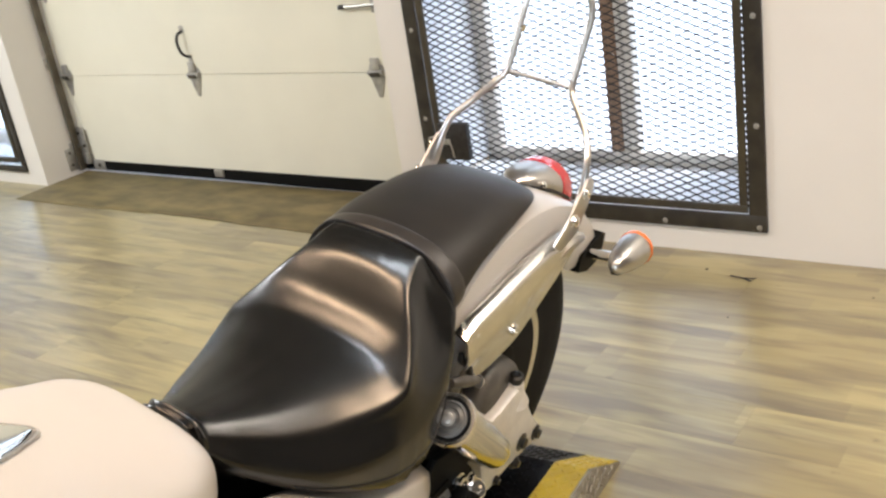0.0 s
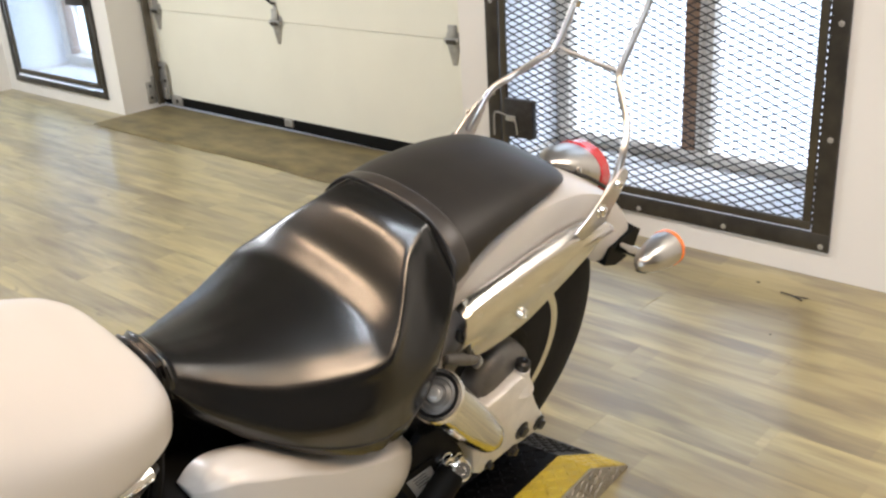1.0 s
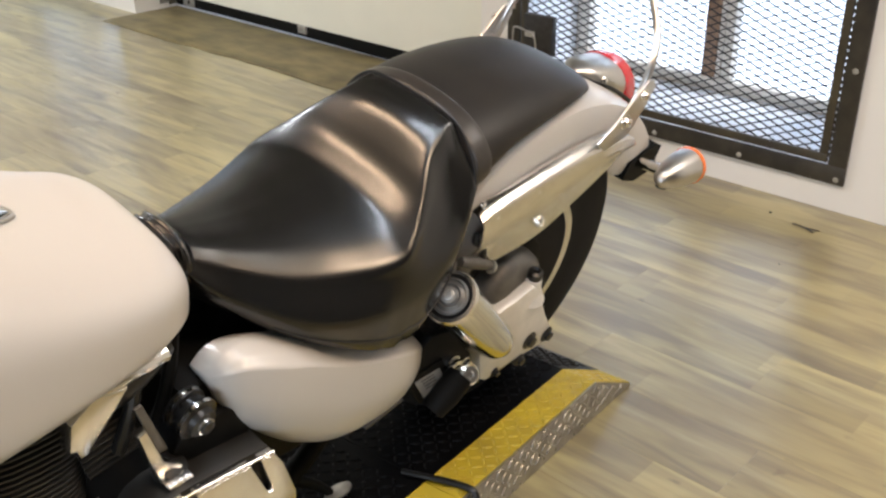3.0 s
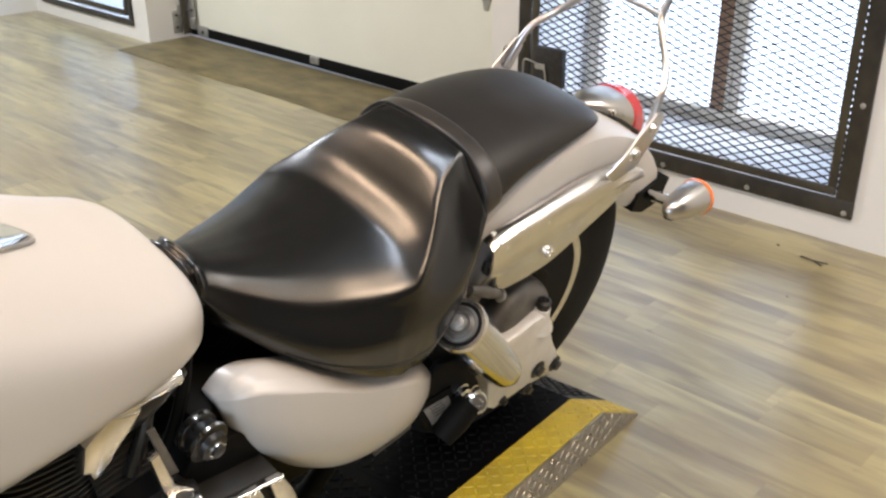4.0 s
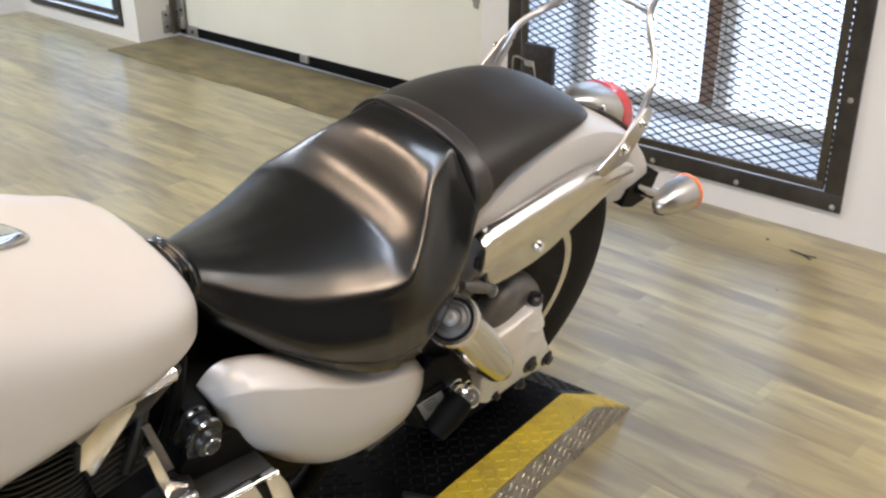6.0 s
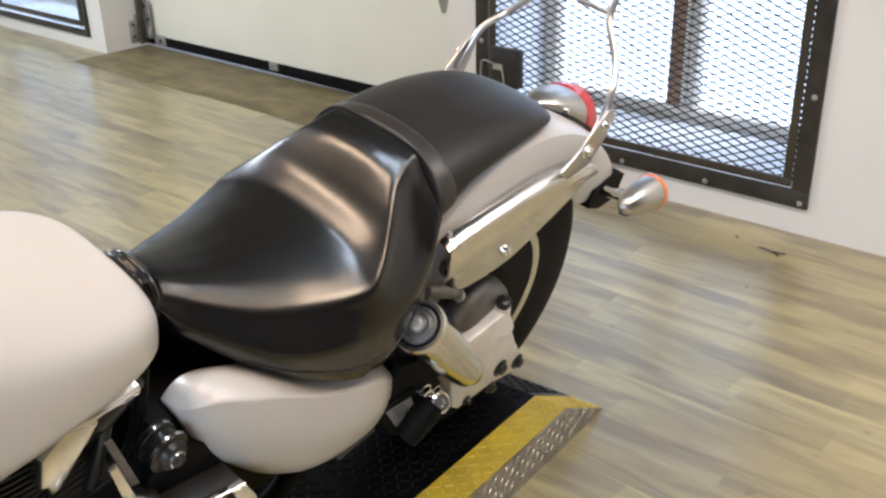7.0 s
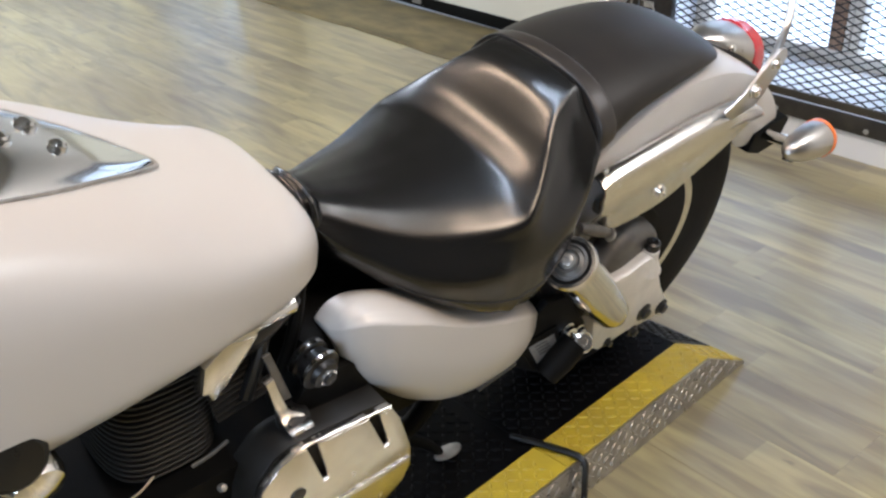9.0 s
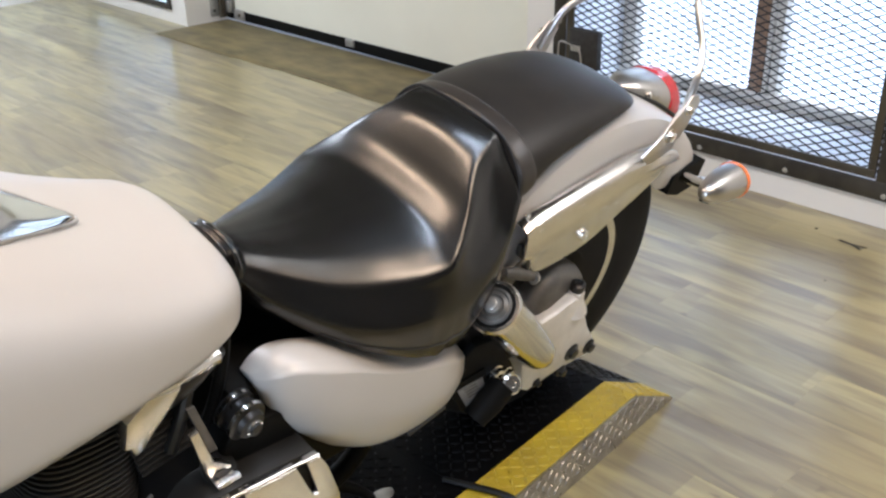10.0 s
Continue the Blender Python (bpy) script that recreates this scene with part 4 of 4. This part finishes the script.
bm = lathe((0, AXLE_Y, TYRE_R), (1, 0, 0), tyre_prof, 72)
part("tyre", bm, RUBBER, wheel, "black rear tyre", 50)
for k in range(5):
    a = 2 * math.pi * k / 5 + 0.4
    c, s_ = math.cos(a), math.sin(a)
    pts = [(0.036, AXLE_Y + r * c - q * s_, TYRE_R + r * s_ + q * c) for r, q in ((0.05, 0.03), (0.165, 0.016), (0.165, -0.016), (0.05, -0.03))]
    bm = bmesh.new()
    lo = [bm.verts.new((0.030, y, z)) for _, y, z in pts]
    hi = [bm.verts.new((0.050, y, z)) for _, y, z in pts]
    bm.faces.new(lo[::-1]), bm.faces.new(hi)
    for i in range(4):
        bm.faces.new((lo[i], lo[(i + 1) % 4], hi[(i + 1) % 4], hi[i]))
    part("spoke", bm, POLISHED, wheel)
wheel.location = (0, -0.012, -0.006)
part("drum", lathe((0.03, AXLE_Y, TYRE_R), (1, 0, 0), [(0, 0.10), (0.035, 0.098), (0.05, 0.085), (0.055, 0.03)], 40), MATT_SHADE, wheel)

# shaft drive housing on the axle
drive = part("final_drive", plate([(1.334, 0.312), (1.352, 0.334), (1.384, 0.340), (1.410, 0.342), (1.440, 0.350), (1.467, 0.354), (1.494, 0.338), (1.515, 0.296), (1.539, 0.253), (1.590, 0.182), (1.592, 0.164), (1.578, 0.158), (1.554, 0.160), (1.461, 0.164), (1.385, 0.157), (1.364, 0.172), (1.338, 0.260)], 0.070, 0.152, 0.009), SILVER, bike, "silver cast shaft-drive housing", 30)
part("gear_case", lathe((0.030, 1.448, 0.302), (1, 0.06, 0.12), [(0, 0.06), (0, 0.096), (0.070, 0.096), (0.088, 0.090), (0.100, 0.076), (0.104, 0.04)], 40), FRAME_GREY, drive, "grey domed gear case")
part("boss", lathe((0.128, 1.488, 0.308), (0.10, -0.08, 1), [(0, 0.034), (0.014, 0.026), (0.030, 0.020), (0.050, 0.017), (0.052, 0.010)], 20), SILVER, drive)
part("filler_cap", lathe((0.134, 1.484, 0.358), (0.10, -0.08, 1), [(0, 0.014), (0.005, 0.015), (0.016, 0.014), (0.019, 0.009), (0.015, 0.006)], 14), BLACK, drive, "dark filler cap")
for y, z, r in ((1.503, 0.201, 0.017), (1.563, 0.186, 0.015), (1.484, 0.160, 0.012), (1.405, 0.172, 0.009)):
    part("cap_nut", lathe((0.150, y, z), (1, 0, 0), [(-0.004, r * 1.2), (0.003, r * 1.2), (0.004, r), (0.006, r * 0.72), (0.012, r * 0.7), (0.013, r * 0.3)], 14), BLACK, drive, "black cap nut")
part("swingarm", tube([(0.095, 1.48, 0.27), (0.10, 1.30, 0.30), (0.095, 1.12, 0.33), (0.085, 0.95, 0.345)], [0.05, 0.045, 0.04, 0.04], 16), MATT_SHADE, bike, "black swingarm tube")
part("shaft_boot", lathe((0.10, 1.20, 0.315), (0, 1, 0.0), [(-0.07, 0.05), (-0.05, 0.058), (-0.03, 0.05), (-0.01, 0.058), (0.01, 0.05), (0.03, 0.058), (0.05, 0.05)], 20), RUBBER, bike, "black ribbed shaft boot")


def rear_shock(s):
    top, bot = Vector((s * 0.190, 1.165, 0.498)), Vector((s * 0.178, 1.345, 0.300))
    ax = (bot - top).normalized()
    L = (bot - top).length
    b = part("rear_shock", lathe(top, ax, [(0.0, 0.018), (0.0, 0.040), (0.004, 0.043), (0.012, 0.043), (0.014, 0.041), (L * 0.5, 0.040), (L * 0.92, 0.036), (L, 0.033), (L, 0.01)], 32), CHROME, bike, "chrome-covered rear shock absorber", 30)
    part("cover_rim", lathe(top, ax, [(-0.002, 0.036), (-0.002, 0.0425), (0.002, 0.0445), (0.010, 0.0445), (0.012, 0.042)], 32), POLISHED, b)
    # raised black ring in place of a shaded groove
    part("cover_groove", lathe(top, -ax, [(0.0005, 0.0365), (0.0025, 0.0365), (0.0025, 0.031), (0.0005, 0.031)], 32), MATT_SHADE, b)
    cap = part("top_cap", lathe(top, -ax, [(0.001, 0.031), (0.004, 0.0305), (0.005, 0.027), (0.003, 0.025), (0.005, 0.022), (0.008, 0.019), (0.006, 0.016), (0.009, 0.013), (0.009, 0.003)], 28), FRAME_GREY, b, "dull steel ringed cap")
    part("cap_bolt", bolt_mesh(top - ax * 0.009, -ax, 0.010, 0.006), GALV, cap)
    part("lower_sleeve", lathe(bot, ax, [(-0.004, 0.028), (0.03, 0.024), (0.05, 0.018)], 20), BLACK, b)
    part("mount_arm", tube([top + ax * 0.02, top + ax * 0.012 + Vector((-s * 0.03, 0, 0.004)), top + Vector((-s * 0.075, 0, 0.012))], [0.014, 0.014, 0.018], 12), DARKGREY, b)


rear_shock(1)
rear_shock(-1)
# clutter of brackets between seat and strut
part("seat_strap", tube([(0.148, 1.248, 0.566), (0.150, 1.246, 0.552), (0.150, 1.264, 0.536), (0.150, 1.272, 0.512), (0.146, 1.270, 0.492)], [0.005, 0.007, 0.007, 0.008, 0.007], 10), BLACK, bike, "black bent seat strap")
rail = part("frame_rail", plate([(1.190, 0.492), (1.246, 0.512), (1.292, 0.528), (1.302, 0.487), (1.256, 0.474), (1.200, 0.440)], 0.106, 0.112, 0.002), SATIN, bike, "bright flat frame rail")
part("rail_edge", tube([(0.113, 1.190, 0.496), (0.113, 1.246, 0.516), (0.113, 1.296, 0.533)], 0.0032, 8), PIPING, rail)
barrel = part("clamp_barrel", tube([(0.150, 1.218, 0.522), (0.154, 1.240, 0.514), (0.156, 1.268, 0.500), (0.157, 1.292, 0.487)], [0.008, 0.011, 0.0105, 0.007], 12), FRAME_GREY, bike, "dull steel clamp barrel")
part("clamp_bolt", bolt_mesh((0.158, 1.294, 0.484), (0.3, 0.8, -0.4), 0.009, 0.007), GALV, barrel)
part("clamp_ear", plate([(1.222, 0.505), (1.240, 0.515), (1.262, 0.492), (1.248, 0.474), (1.228, 0.482)], 0.140, 0.148, 0.002), FRAME_GREY, barrel)
part("frame_tube", tube([(0.085, 1.30, 0.545), (0.10, 1.22, 0.52), (0.11, 1.15, 0.49), (0.10, 1.05, 0.44), (0.09, 0.95, 0.38)], 0.016, 12), POLISHED, bike, "bright frame tube")

# passenger peg bracket with folding peg and label
pegs = part("peg_bracket", plate([(1.125, 0.365), (1.165, 0.400), (1.215, 0.390), (1.285, 0.300), (1.305, 0.262), (1.285, 0.245), (1.235, 0.258), (1.180, 0.300), (1.130, 0.330)], 0.150, 0.166, 0.004), MATT_SHADE, bike, "black passenger peg bracket")
for y, z, r in ((1.236, 0.300, 0.016), (1.272, 0.285, 0.010), (1.258, 0.262, 0.009)):
    part("bracket_bolt", lathe((0.166, y, z), (1, 0, 0), [(0, r * 1.2), (0.003, r * 1.2), (0.004, r), (0.012, r * 0.92), (0.013, r * 0.5), (0.008, r * 0.45)], 16), CHROME, pegs)
peg = part("passenger_peg", tube([(0.190, 1.236, 0.294), (0.190, 1.205, 0.268), (0.190, 1.176, 0.243)], [0.026, 0.027, 0.022], 16, smooth=False), MATT_SHADE, bike, "folded black rubber passenger peg")
part("peg_end", lathe((0.203, 1.240, 0.302), (0.72, -0.20, 0.60), [(-0.01, 0.019), (0.004, 0.019), (0.007, 0.015), (0.007, 0.007), (0.004, 0.006)], 18), CHROME, peg, "chrome disc")
tag = part("warning_label", plate([(1.136, 0.318), (1.196, 0.318), (1.212, 0.288), (1.170, 0.262)], 0.1705, 0.1725, 0.0005), LABEL, bike, "small grey label with unreadable print")
part("label_arm", plate([(1.115, 0.33), (1.20, 0.335), (1.225, 0.285), (1.165, 0.248)], 0.1655, 0.1700, 0.001), MATT_SHADE, bike, "black arm behind the label")
for i in range(4):
    u = i / 4
    part("print_bar", plate([(1.150 + 0.006 * i, 0.314 - 0.009 * i), (1.180 + 0.006 * i, 0.314 - 0.009 * i), (1.182 + 0.006 * i, 0.311 - 0.009 * i), (1.152 + 0.006 * i, 0.311 - 0.009 * i)], 0.1727, 0.1731, 0), INK, tag)


def side_cover(s):
    """Painted panel under the seat: a narrow level top, a long crease, and a bulging flank that rolls under at its foot."""
    rows = [(0.757, 0.512, 0.504, 0.118), (0.763, 0.520, 0.488, 0.132), (0.772, 0.529, 0.463, 0.144), (0.785, 0.535, 0.438, 0.153), (0.802, 0.536, 0.414, 0.160), (0.826, 0.530, 0.386, 0.167), (0.857, 0.518, 0.354, 0.172),
            (0.897, 0.500, 0.319, 0.174), (0.968, 0.461, 0.277, 0.176), (1.042, 0.430, 0.262, 0.176), (1.114, 0.403, 0.272, 0.172), (1.150, 0.383, 0.297, 0.160), (1.168, 0.354, 0.314, 0.147), (1.175, 0.334, 0.326, 0.136)]
    rings = []
    for y, zc, zb, xc in smooth_table(rows, 60):
        h, xt = zc - zb, min(0.126, xc - 0.012)
        g = min(h / 0.15, 1.0)
        half = curve_through([(xt - 0.020 * g, y, zc + 0.012 * g), (xt - 0.002 * g, y, zc + 0.015 * g), ((xt + xc) / 2, y, zc + 0.0115 * g), (xc - 0.008 * g, y, zc + 0.0045 * g), (xc + 0.001 * g, y, zc - 0.001 * g), (xc + 0.004 * g, y, zc - 0.010 * g), (xc + 0.008 * g, y, zc - 0.30 * h),
                              (xc + 0.007 * g, y, zc - 0.52 * h), (xc - 0.001 * g, y, zc - 0.76 * h), (xc - 0.010 * g, y, zc - 0.90 * h), (xc - 0.020 * g, y, zc - 0.975 * h), (xc - 0.036 * g, y, zb)], 5)
        rings.append([(s * p.x, p.y, p.z) for p in half] + [(s * 0.085, y, zb + 0.004), (s * 0.085, y, zc - 0.004)])
    return part("side_cover", loft(rings), PEARL, bike, "pearl-white side cover with a long crease", 50)


sc = side_cover(1)
side_cover(-1)
part("cover_badge_strip", plate([(1.035, 0.276), (1.116, 0.292), (1.117, 0.286), (1.037, 0.269)], 0.140, 0.170, 0.001), INK, sc, "thin dark strip")
part("seat_grommet", lathe((0.135, 1.105, 0.412), (0.5, 0, 1), [(-0.01, 0.014), (0.004, 0.013), (0.006, 0.006)], 14), BLACK, sc)
part("battery_box", boxes(((-0.12, 0.72, 0.24), (0.12, 1.12, 0.50)), bevel=0.02), MATT_SHADE, bike, "black box under the seat")
part("frame_spine", tube([(0.0, 0.25, 0.60), (0, 0.60, 0.56), (0, 0.85, 0.50), (0, 1.15, 0.46)], 0.03, 14), MATT_SHADE, bike, "black frame spine")
part("lower_frame", tube([(0.09, 0.2, 0.12), (0.09, 0.65, 0.11), (0.09, 0.95, 0.14), (0.08, 1.08, 0.28)], 0.018, 12), MATT_SHADE, bike, "black lower frame tube")

# ---- engine ----
def cylinder(name, base, axis, n, label):
    """A stack of thin rounded fins round a core."""
    b, ax = Vector(base), Vector(axis).normalized()
    u = Vector((1, 0, 0))
    v = ax.cross(u)
    core = part(name, lathe(b, ax, [(0, 0.062), (n * 0.0105 + 0.02, 0.062)], 32), FINS, bike, label, 30)
    outline = [(math.copysign(abs(math.cos(a)) ** 0.6, math.cos(a)) * 0.098, math.copysign(abs(math.sin(a)) ** 0.6, math.sin(a)) * 0.078) for a in (2 * math.pi * k / 32 for k in range(32))]
    bm = bmesh.new()
    rings = []
    for p, q in ((0.0, 0.99), (0.0006, 1.0), (0.0034, 1.0), (0.004, 0.99)):
        rings.append([tuple(u * (x * q) + v * (y * q) + ax * p) for x, y in outline])
    loft(rings, bm=bm)
    me = mesh_of("fin", bm, FINS, 30)
    for i in range(n):
        f = new("fin", me)
        f.parent, f.location = core, b + ax * (0.006 + i * 0.0105)
    return core


def head_fins(parent):
    """Short fins on the flank of the cylinder head."""
    bm = bmesh.new()
    box(bm, (-0.05, -0.038, -0.0018), (0.05, 0.038, 0.0018), 0.0012)
    me = mesh_of("head_fin", bm, FINS, 30)
    for i in range(8):
        f = new("head_fin", me)
        f.parent = parent
        f.matrix_local = pose(0.068, 0.628 - 0.003 * i, 0.440 + 0.0115 * i, 12, 0, 0)


head_fins(cylinder("rear_cylinder", (0.02, 0.530, 0.375), (0, 0.0, 1), 18, "black finned rear engine cylinder"))
part("crankcase", loft([[(x, y, z) for y, z in ((0.20, 0.16), (0.30, 0.11), (0.70, 0.11), (0.82, 0.18), (0.84, 0.32), (0.72, 0.37), (0.30, 0.36), (0.20, 0.28))] for x in (-0.17, -0.16, 0.13, 0.145)]), MATT_SHADE, bike, "black engine crankcase", 30)
rim = [(0.813, 0.403), (0.831, 0.372), (0.848, 0.328), (0.862, 0.290), (0.868, 0.245), (0.858, 0.212), (0.825, 0.184), (0.770, 0.168), (0.690, 0.165), (0.640, 0.180), (0.608, 0.215), (0.592, 0.270), (0.594, 0.330), (0.606, 0.372), (0.630, 0.402), (0.652, 0.411)]
cc = part("crankcase_cover", plate(rim + [(0.700, 0.412)], 0.130, 0.188, 0.002), FINS, bike, "polished crankcase side cover with two tapered slots", 30)
part("cover_face", plate(rim + [(0.671, 0.413), (0.704, 0.323), (0.712, 0.322), (0.687, 0.411), (0.773, 0.405), (0.810, 0.322), (0.818, 0.321), (0.790, 0.404)], 0.1885, 0.205, 0.003), POLISHED, cc, "polished aluminium face", 30)
part("cover_top_edge", tube([(0.200, 0.632, 0.405), (0.202, 0.672, 0.416), (0.202, 0.742, 0.4115), (0.202, 0.812, 0.4055)], 0.0026, 8), POLISHED, cc)
part("cover_rib", plate([(0.640, 0.262), (0.740, 0.262), (0.862, 0.268), (0.862, 0.250), (0.740, 0.244), (0.645, 0.240)], 0.2052, 0.2072, 0.0009), POLISHED, cc)
# black disc on the face stands in for the shade of a recess
part("oval_recess", lathe((0.204, 0.660, 0.325), (1, 0, 0), [(0, 0.012), (0.003, 0.012), (0.0035, 0.004)], 18), BLACK, cc)
part("top_plate", plate([(0.690, 0.410), (0.720, 0.462), (0.800, 0.455), (0.830, 0.400), (0.815, 0.385), (0.70, 0.39)], 0.08, 0.150, 0.006), MATT_SHADE, bike, "black gearbox top")
cap = part("head_cover", plate([(0.562, 0.522), (0.566, 0.566), (0.595, 0.592), (0.640, 0.584), (0.622, 0.556), (0.605, 0.534), (0.588, 0.508), (0.576, 0.504), (0.570, 0.520)], 0.125, 0.150, 0.006), POLISHED, bike, "polished cylinder-head cover")
part("cover_arm", tube([(0.140, 0.585, 0.595), (0.140, 0.625, 0.592), (0.135, 0.660, 0.592), (0.125, 0.700, 0.588)], [0.010, 0.007, 0.009, 0.012], 10), CHROME, cap)
part("intake_hose", tube([(0.09, 0.560, 0.560), (0.110, 0.610, 0.552), (0.108, 0.660, 0.556), (0.09, 0.72, 0.570)], [0.028, 0.026, 0.024, 0.020], 14), BLACK, bike, "black intake joint")
knob = part("oil_cap", lathe((0.120, 0.720, 0.497), (1, 0.12, -0.1), [(0, 0.030), (0.012, 0.030), (0.014, 0.026), (0.024, 0.026), (0.026, 0.030), (0.034, 0.030), (0.036, 0.022), (0.044, 0.020), (0.046, 0.011), (0.053, 0.010), (0.055, 0.004)], 20), BLACK, bike, "black ribbed cap with chrome rings")
for off, r in ((0.006, 0.0308), (0.030, 0.0308), (0.046, 0.0125)):
    part("chrome_ring", lathe((0.120 + off, 0.720 + off * 0.12, 0.497 - off * 0.1), (1, 0.12, -0.1), [(-0.002, r - 0.004), (-0.002, r), (0.003, r), (0.003, r - 0.004)], 20), CHROME, knob)
br = part("shift_bracket", plate([(0.630, 0.522), (0.642, 0.526), (0.651, 0.500), (0.666, 0.455), (0.692, 0.432), (0.697, 0.417), (0.658, 0.418), (0.648, 0.458)], 0.152, 0.166, 0.003), POLISHED, bike, "polished angular bracket")
part("bracket_web", plate([(0.634, 0.556), (0.645, 0.557), (0.681, 0.456), (0.668, 0.456)], 0.146, 0.1515, 0.002), FRAME_GREY, br)
part("bracket_toe", plate([(0.660, 0.424), (0.696, 0.426), (0.700, 0.414), (0.664, 0.410)], 0.1665, 0.182, 0.002), POLISHED, br)
part("hose_end", lathe((0.150, 0.690, 0.400), (0.4, 0.2, 1), [(-0.03, 0.018), (-0.02, 0.021), (-0.01, 0.018), (0.0, 0.021), (0.01, 0.018), (0.02, 0.021), (0.024, 0.012)], 14), BLACK, bike, "black ribbed hose end")
part("wiring_hose", tube([(0.085, 0.740, 0.600), (0.100, 0.728, 0.54), (0.10, 0.715, 0.47), (0.09, 0.70, 0.40)], 0.009, 10), MATT_SHADE, bike, "black wiring hose")
part("wiring_hose", tube([(0.10, 0.700, 0.610), (0.115, 0.672, 0.57), (0.125, 0.655, 0.52), (0.12, 0.64, 0.45)], 0.009, 10), BLACK, bike, "black wiring hose")
part("shift_rod", tube([(0.170, 0.525, 0.445), (0.171, 0.549, 0.451), (0.172, 0.573, 0.463)], 0.0026, 8), FRAME_GREY, bike, "thin dull shift rod")
part("rod_joint", lathe((0.170, 0.564, 0.374), (0.7, 0.3, 0.5), [(-0.004, 0.004), (0.0, 0.006), (0.006, 0.005), (0.008, 0.002)], 10), GALV, bike, "small steel rod joint")
part("rocker_gasket", tube([(0.118, 0.395, 0.395), (0.125, 0.430, 0.378), (0.125, 0.470, 0.380), (0.115, 0.500, 0.386)], 0.0022, 8), POLISHED, bike, "bright curved gasket edge")
horn = part("choke_housing", lathe((0.17, 0.335, 0.578), (0.9, 0.1, -0.15), [(-0.05, 0.028), (0.0, 0.036), (0.022, 0.036), (0.034, 0.030), (0.040, 0.016), (0.041, 0.004)], 26), CHROME, bike, "rounded chrome housing below the tank")
part("black_cap", lathe((0.200, 0.320, 0.640), (0.95, 0, 0.3), [(-0.03, 0.030), (0.002, 0.036), (0.012, 0.035), (0.020, 0.028), (0.024, 0.004)], 24), BLACK, horn, "black rounded cap")
stand = part("side_stand", tube([(0.07, 0.90, 0.16), (0.080, 0.97, 0.11), (0.090, 1.02, 0.07), (0.100, 1.050, 0.036)], [0.014, 0.012, 0.010, 0.008], 12), MATT_SHADE, bike, "black side stand")
foot = part("stand_foot", plate([(0.016 * math.cos(a), 0.030 * math.sin(a)) for a in (2 * math.pi * k / 24 for k in range(24))], 0.0, 0.008, 0.003, axis="z"), GALV, stand, "pale oval stand foot")
foot.matrix_local = pose(0.108, 1.064, 0.0315, 0, -14, 0)


# the small parts of the running gear hang a little higher and further forward
for ob in bike.children:
    if ob.name.split(".")[0] in ("tail_lamp", "plate_bracket", "turn_signal", "rear_shock", "head_cover", "frame_tube", "intake_hose", "wiring_hose", "hose_end", "top_plate"):
        ob.location = (0, -0.010, 0.010)
    if ob.name == "oil_cap":
        ob.location = (0, 0.0, -0.010)

# small dry stem lying on the floor
twig = thing("floor_debris", "small dark dry twig lying on the plank floor", "debris")
part("stem", tube([(-1.040, 2.895, 0.003), (-1.000, 2.888, 0.004), (-0.965, 2.872, 0.003)], 0.0022, 6), INK, twig)
part("stem", tube([(-1.000, 2.888, 0.004), (-0.975, 2.893, 0.003), (-0.955, 2.897, 0.0025)], 0.0018, 6), INK, twig)

for fx, fy, r in ((-1.13, 2.93, 0.006), (-0.60, 2.86, 0.004), (-0.95, 2.62, 0.003)):
    crumb = thing("floor_debris", "tiny dark crumb lying on the plank floor", "debris", Matrix.Translation((fx, fy, 0)), group="floor crumbs")
    part("crumb", lathe((0, 0, 0.0002), (0.1, 0, 1), [(0, r), (0.0012, r * 0.8), (0.002, r * 0.3)], 7), INK, crumb)

# ---- floor planks, last ----
PL, PW, GAP = 1.22, 0.180, 0.00025
bm = bmesh.new()
box(bm, (0, 0, -0.006), (PL - GAP, PW - GAP, 0.0))
es = [e for e in bm.edges if all(v.co.z > -0.001 for v in e.verts)]
bmesh.ops.bevel(bm, geom=es, offset=0.0003, segments=1, affect="EDGES")
plank_me = mesh_of("plank", bm, PLANK)
rnd = random.Random(7)
y = WALL_Y + 0.01 - PW
row = 0
while y > ROOM_Y0 - 0.1:
    x = ROOM_X0 - 0.05 - (0.17 + 0.43 * row % 1.0) * PL * 0.7
    while x < ROOM_X1 + 0.05:
        a, b = max(x, ROOM_X0 - 0.05), min(x + PL, ROOM_X1 + 0.05)
        if b - a > 0.02:
            ob = new("plank", plank_me)
            ob.parent, ob.location, ob.scale = floor, (a, y, 0), ((b - a) / PL, 1, 1)
        x += PL
    y -= PW
    row += 1
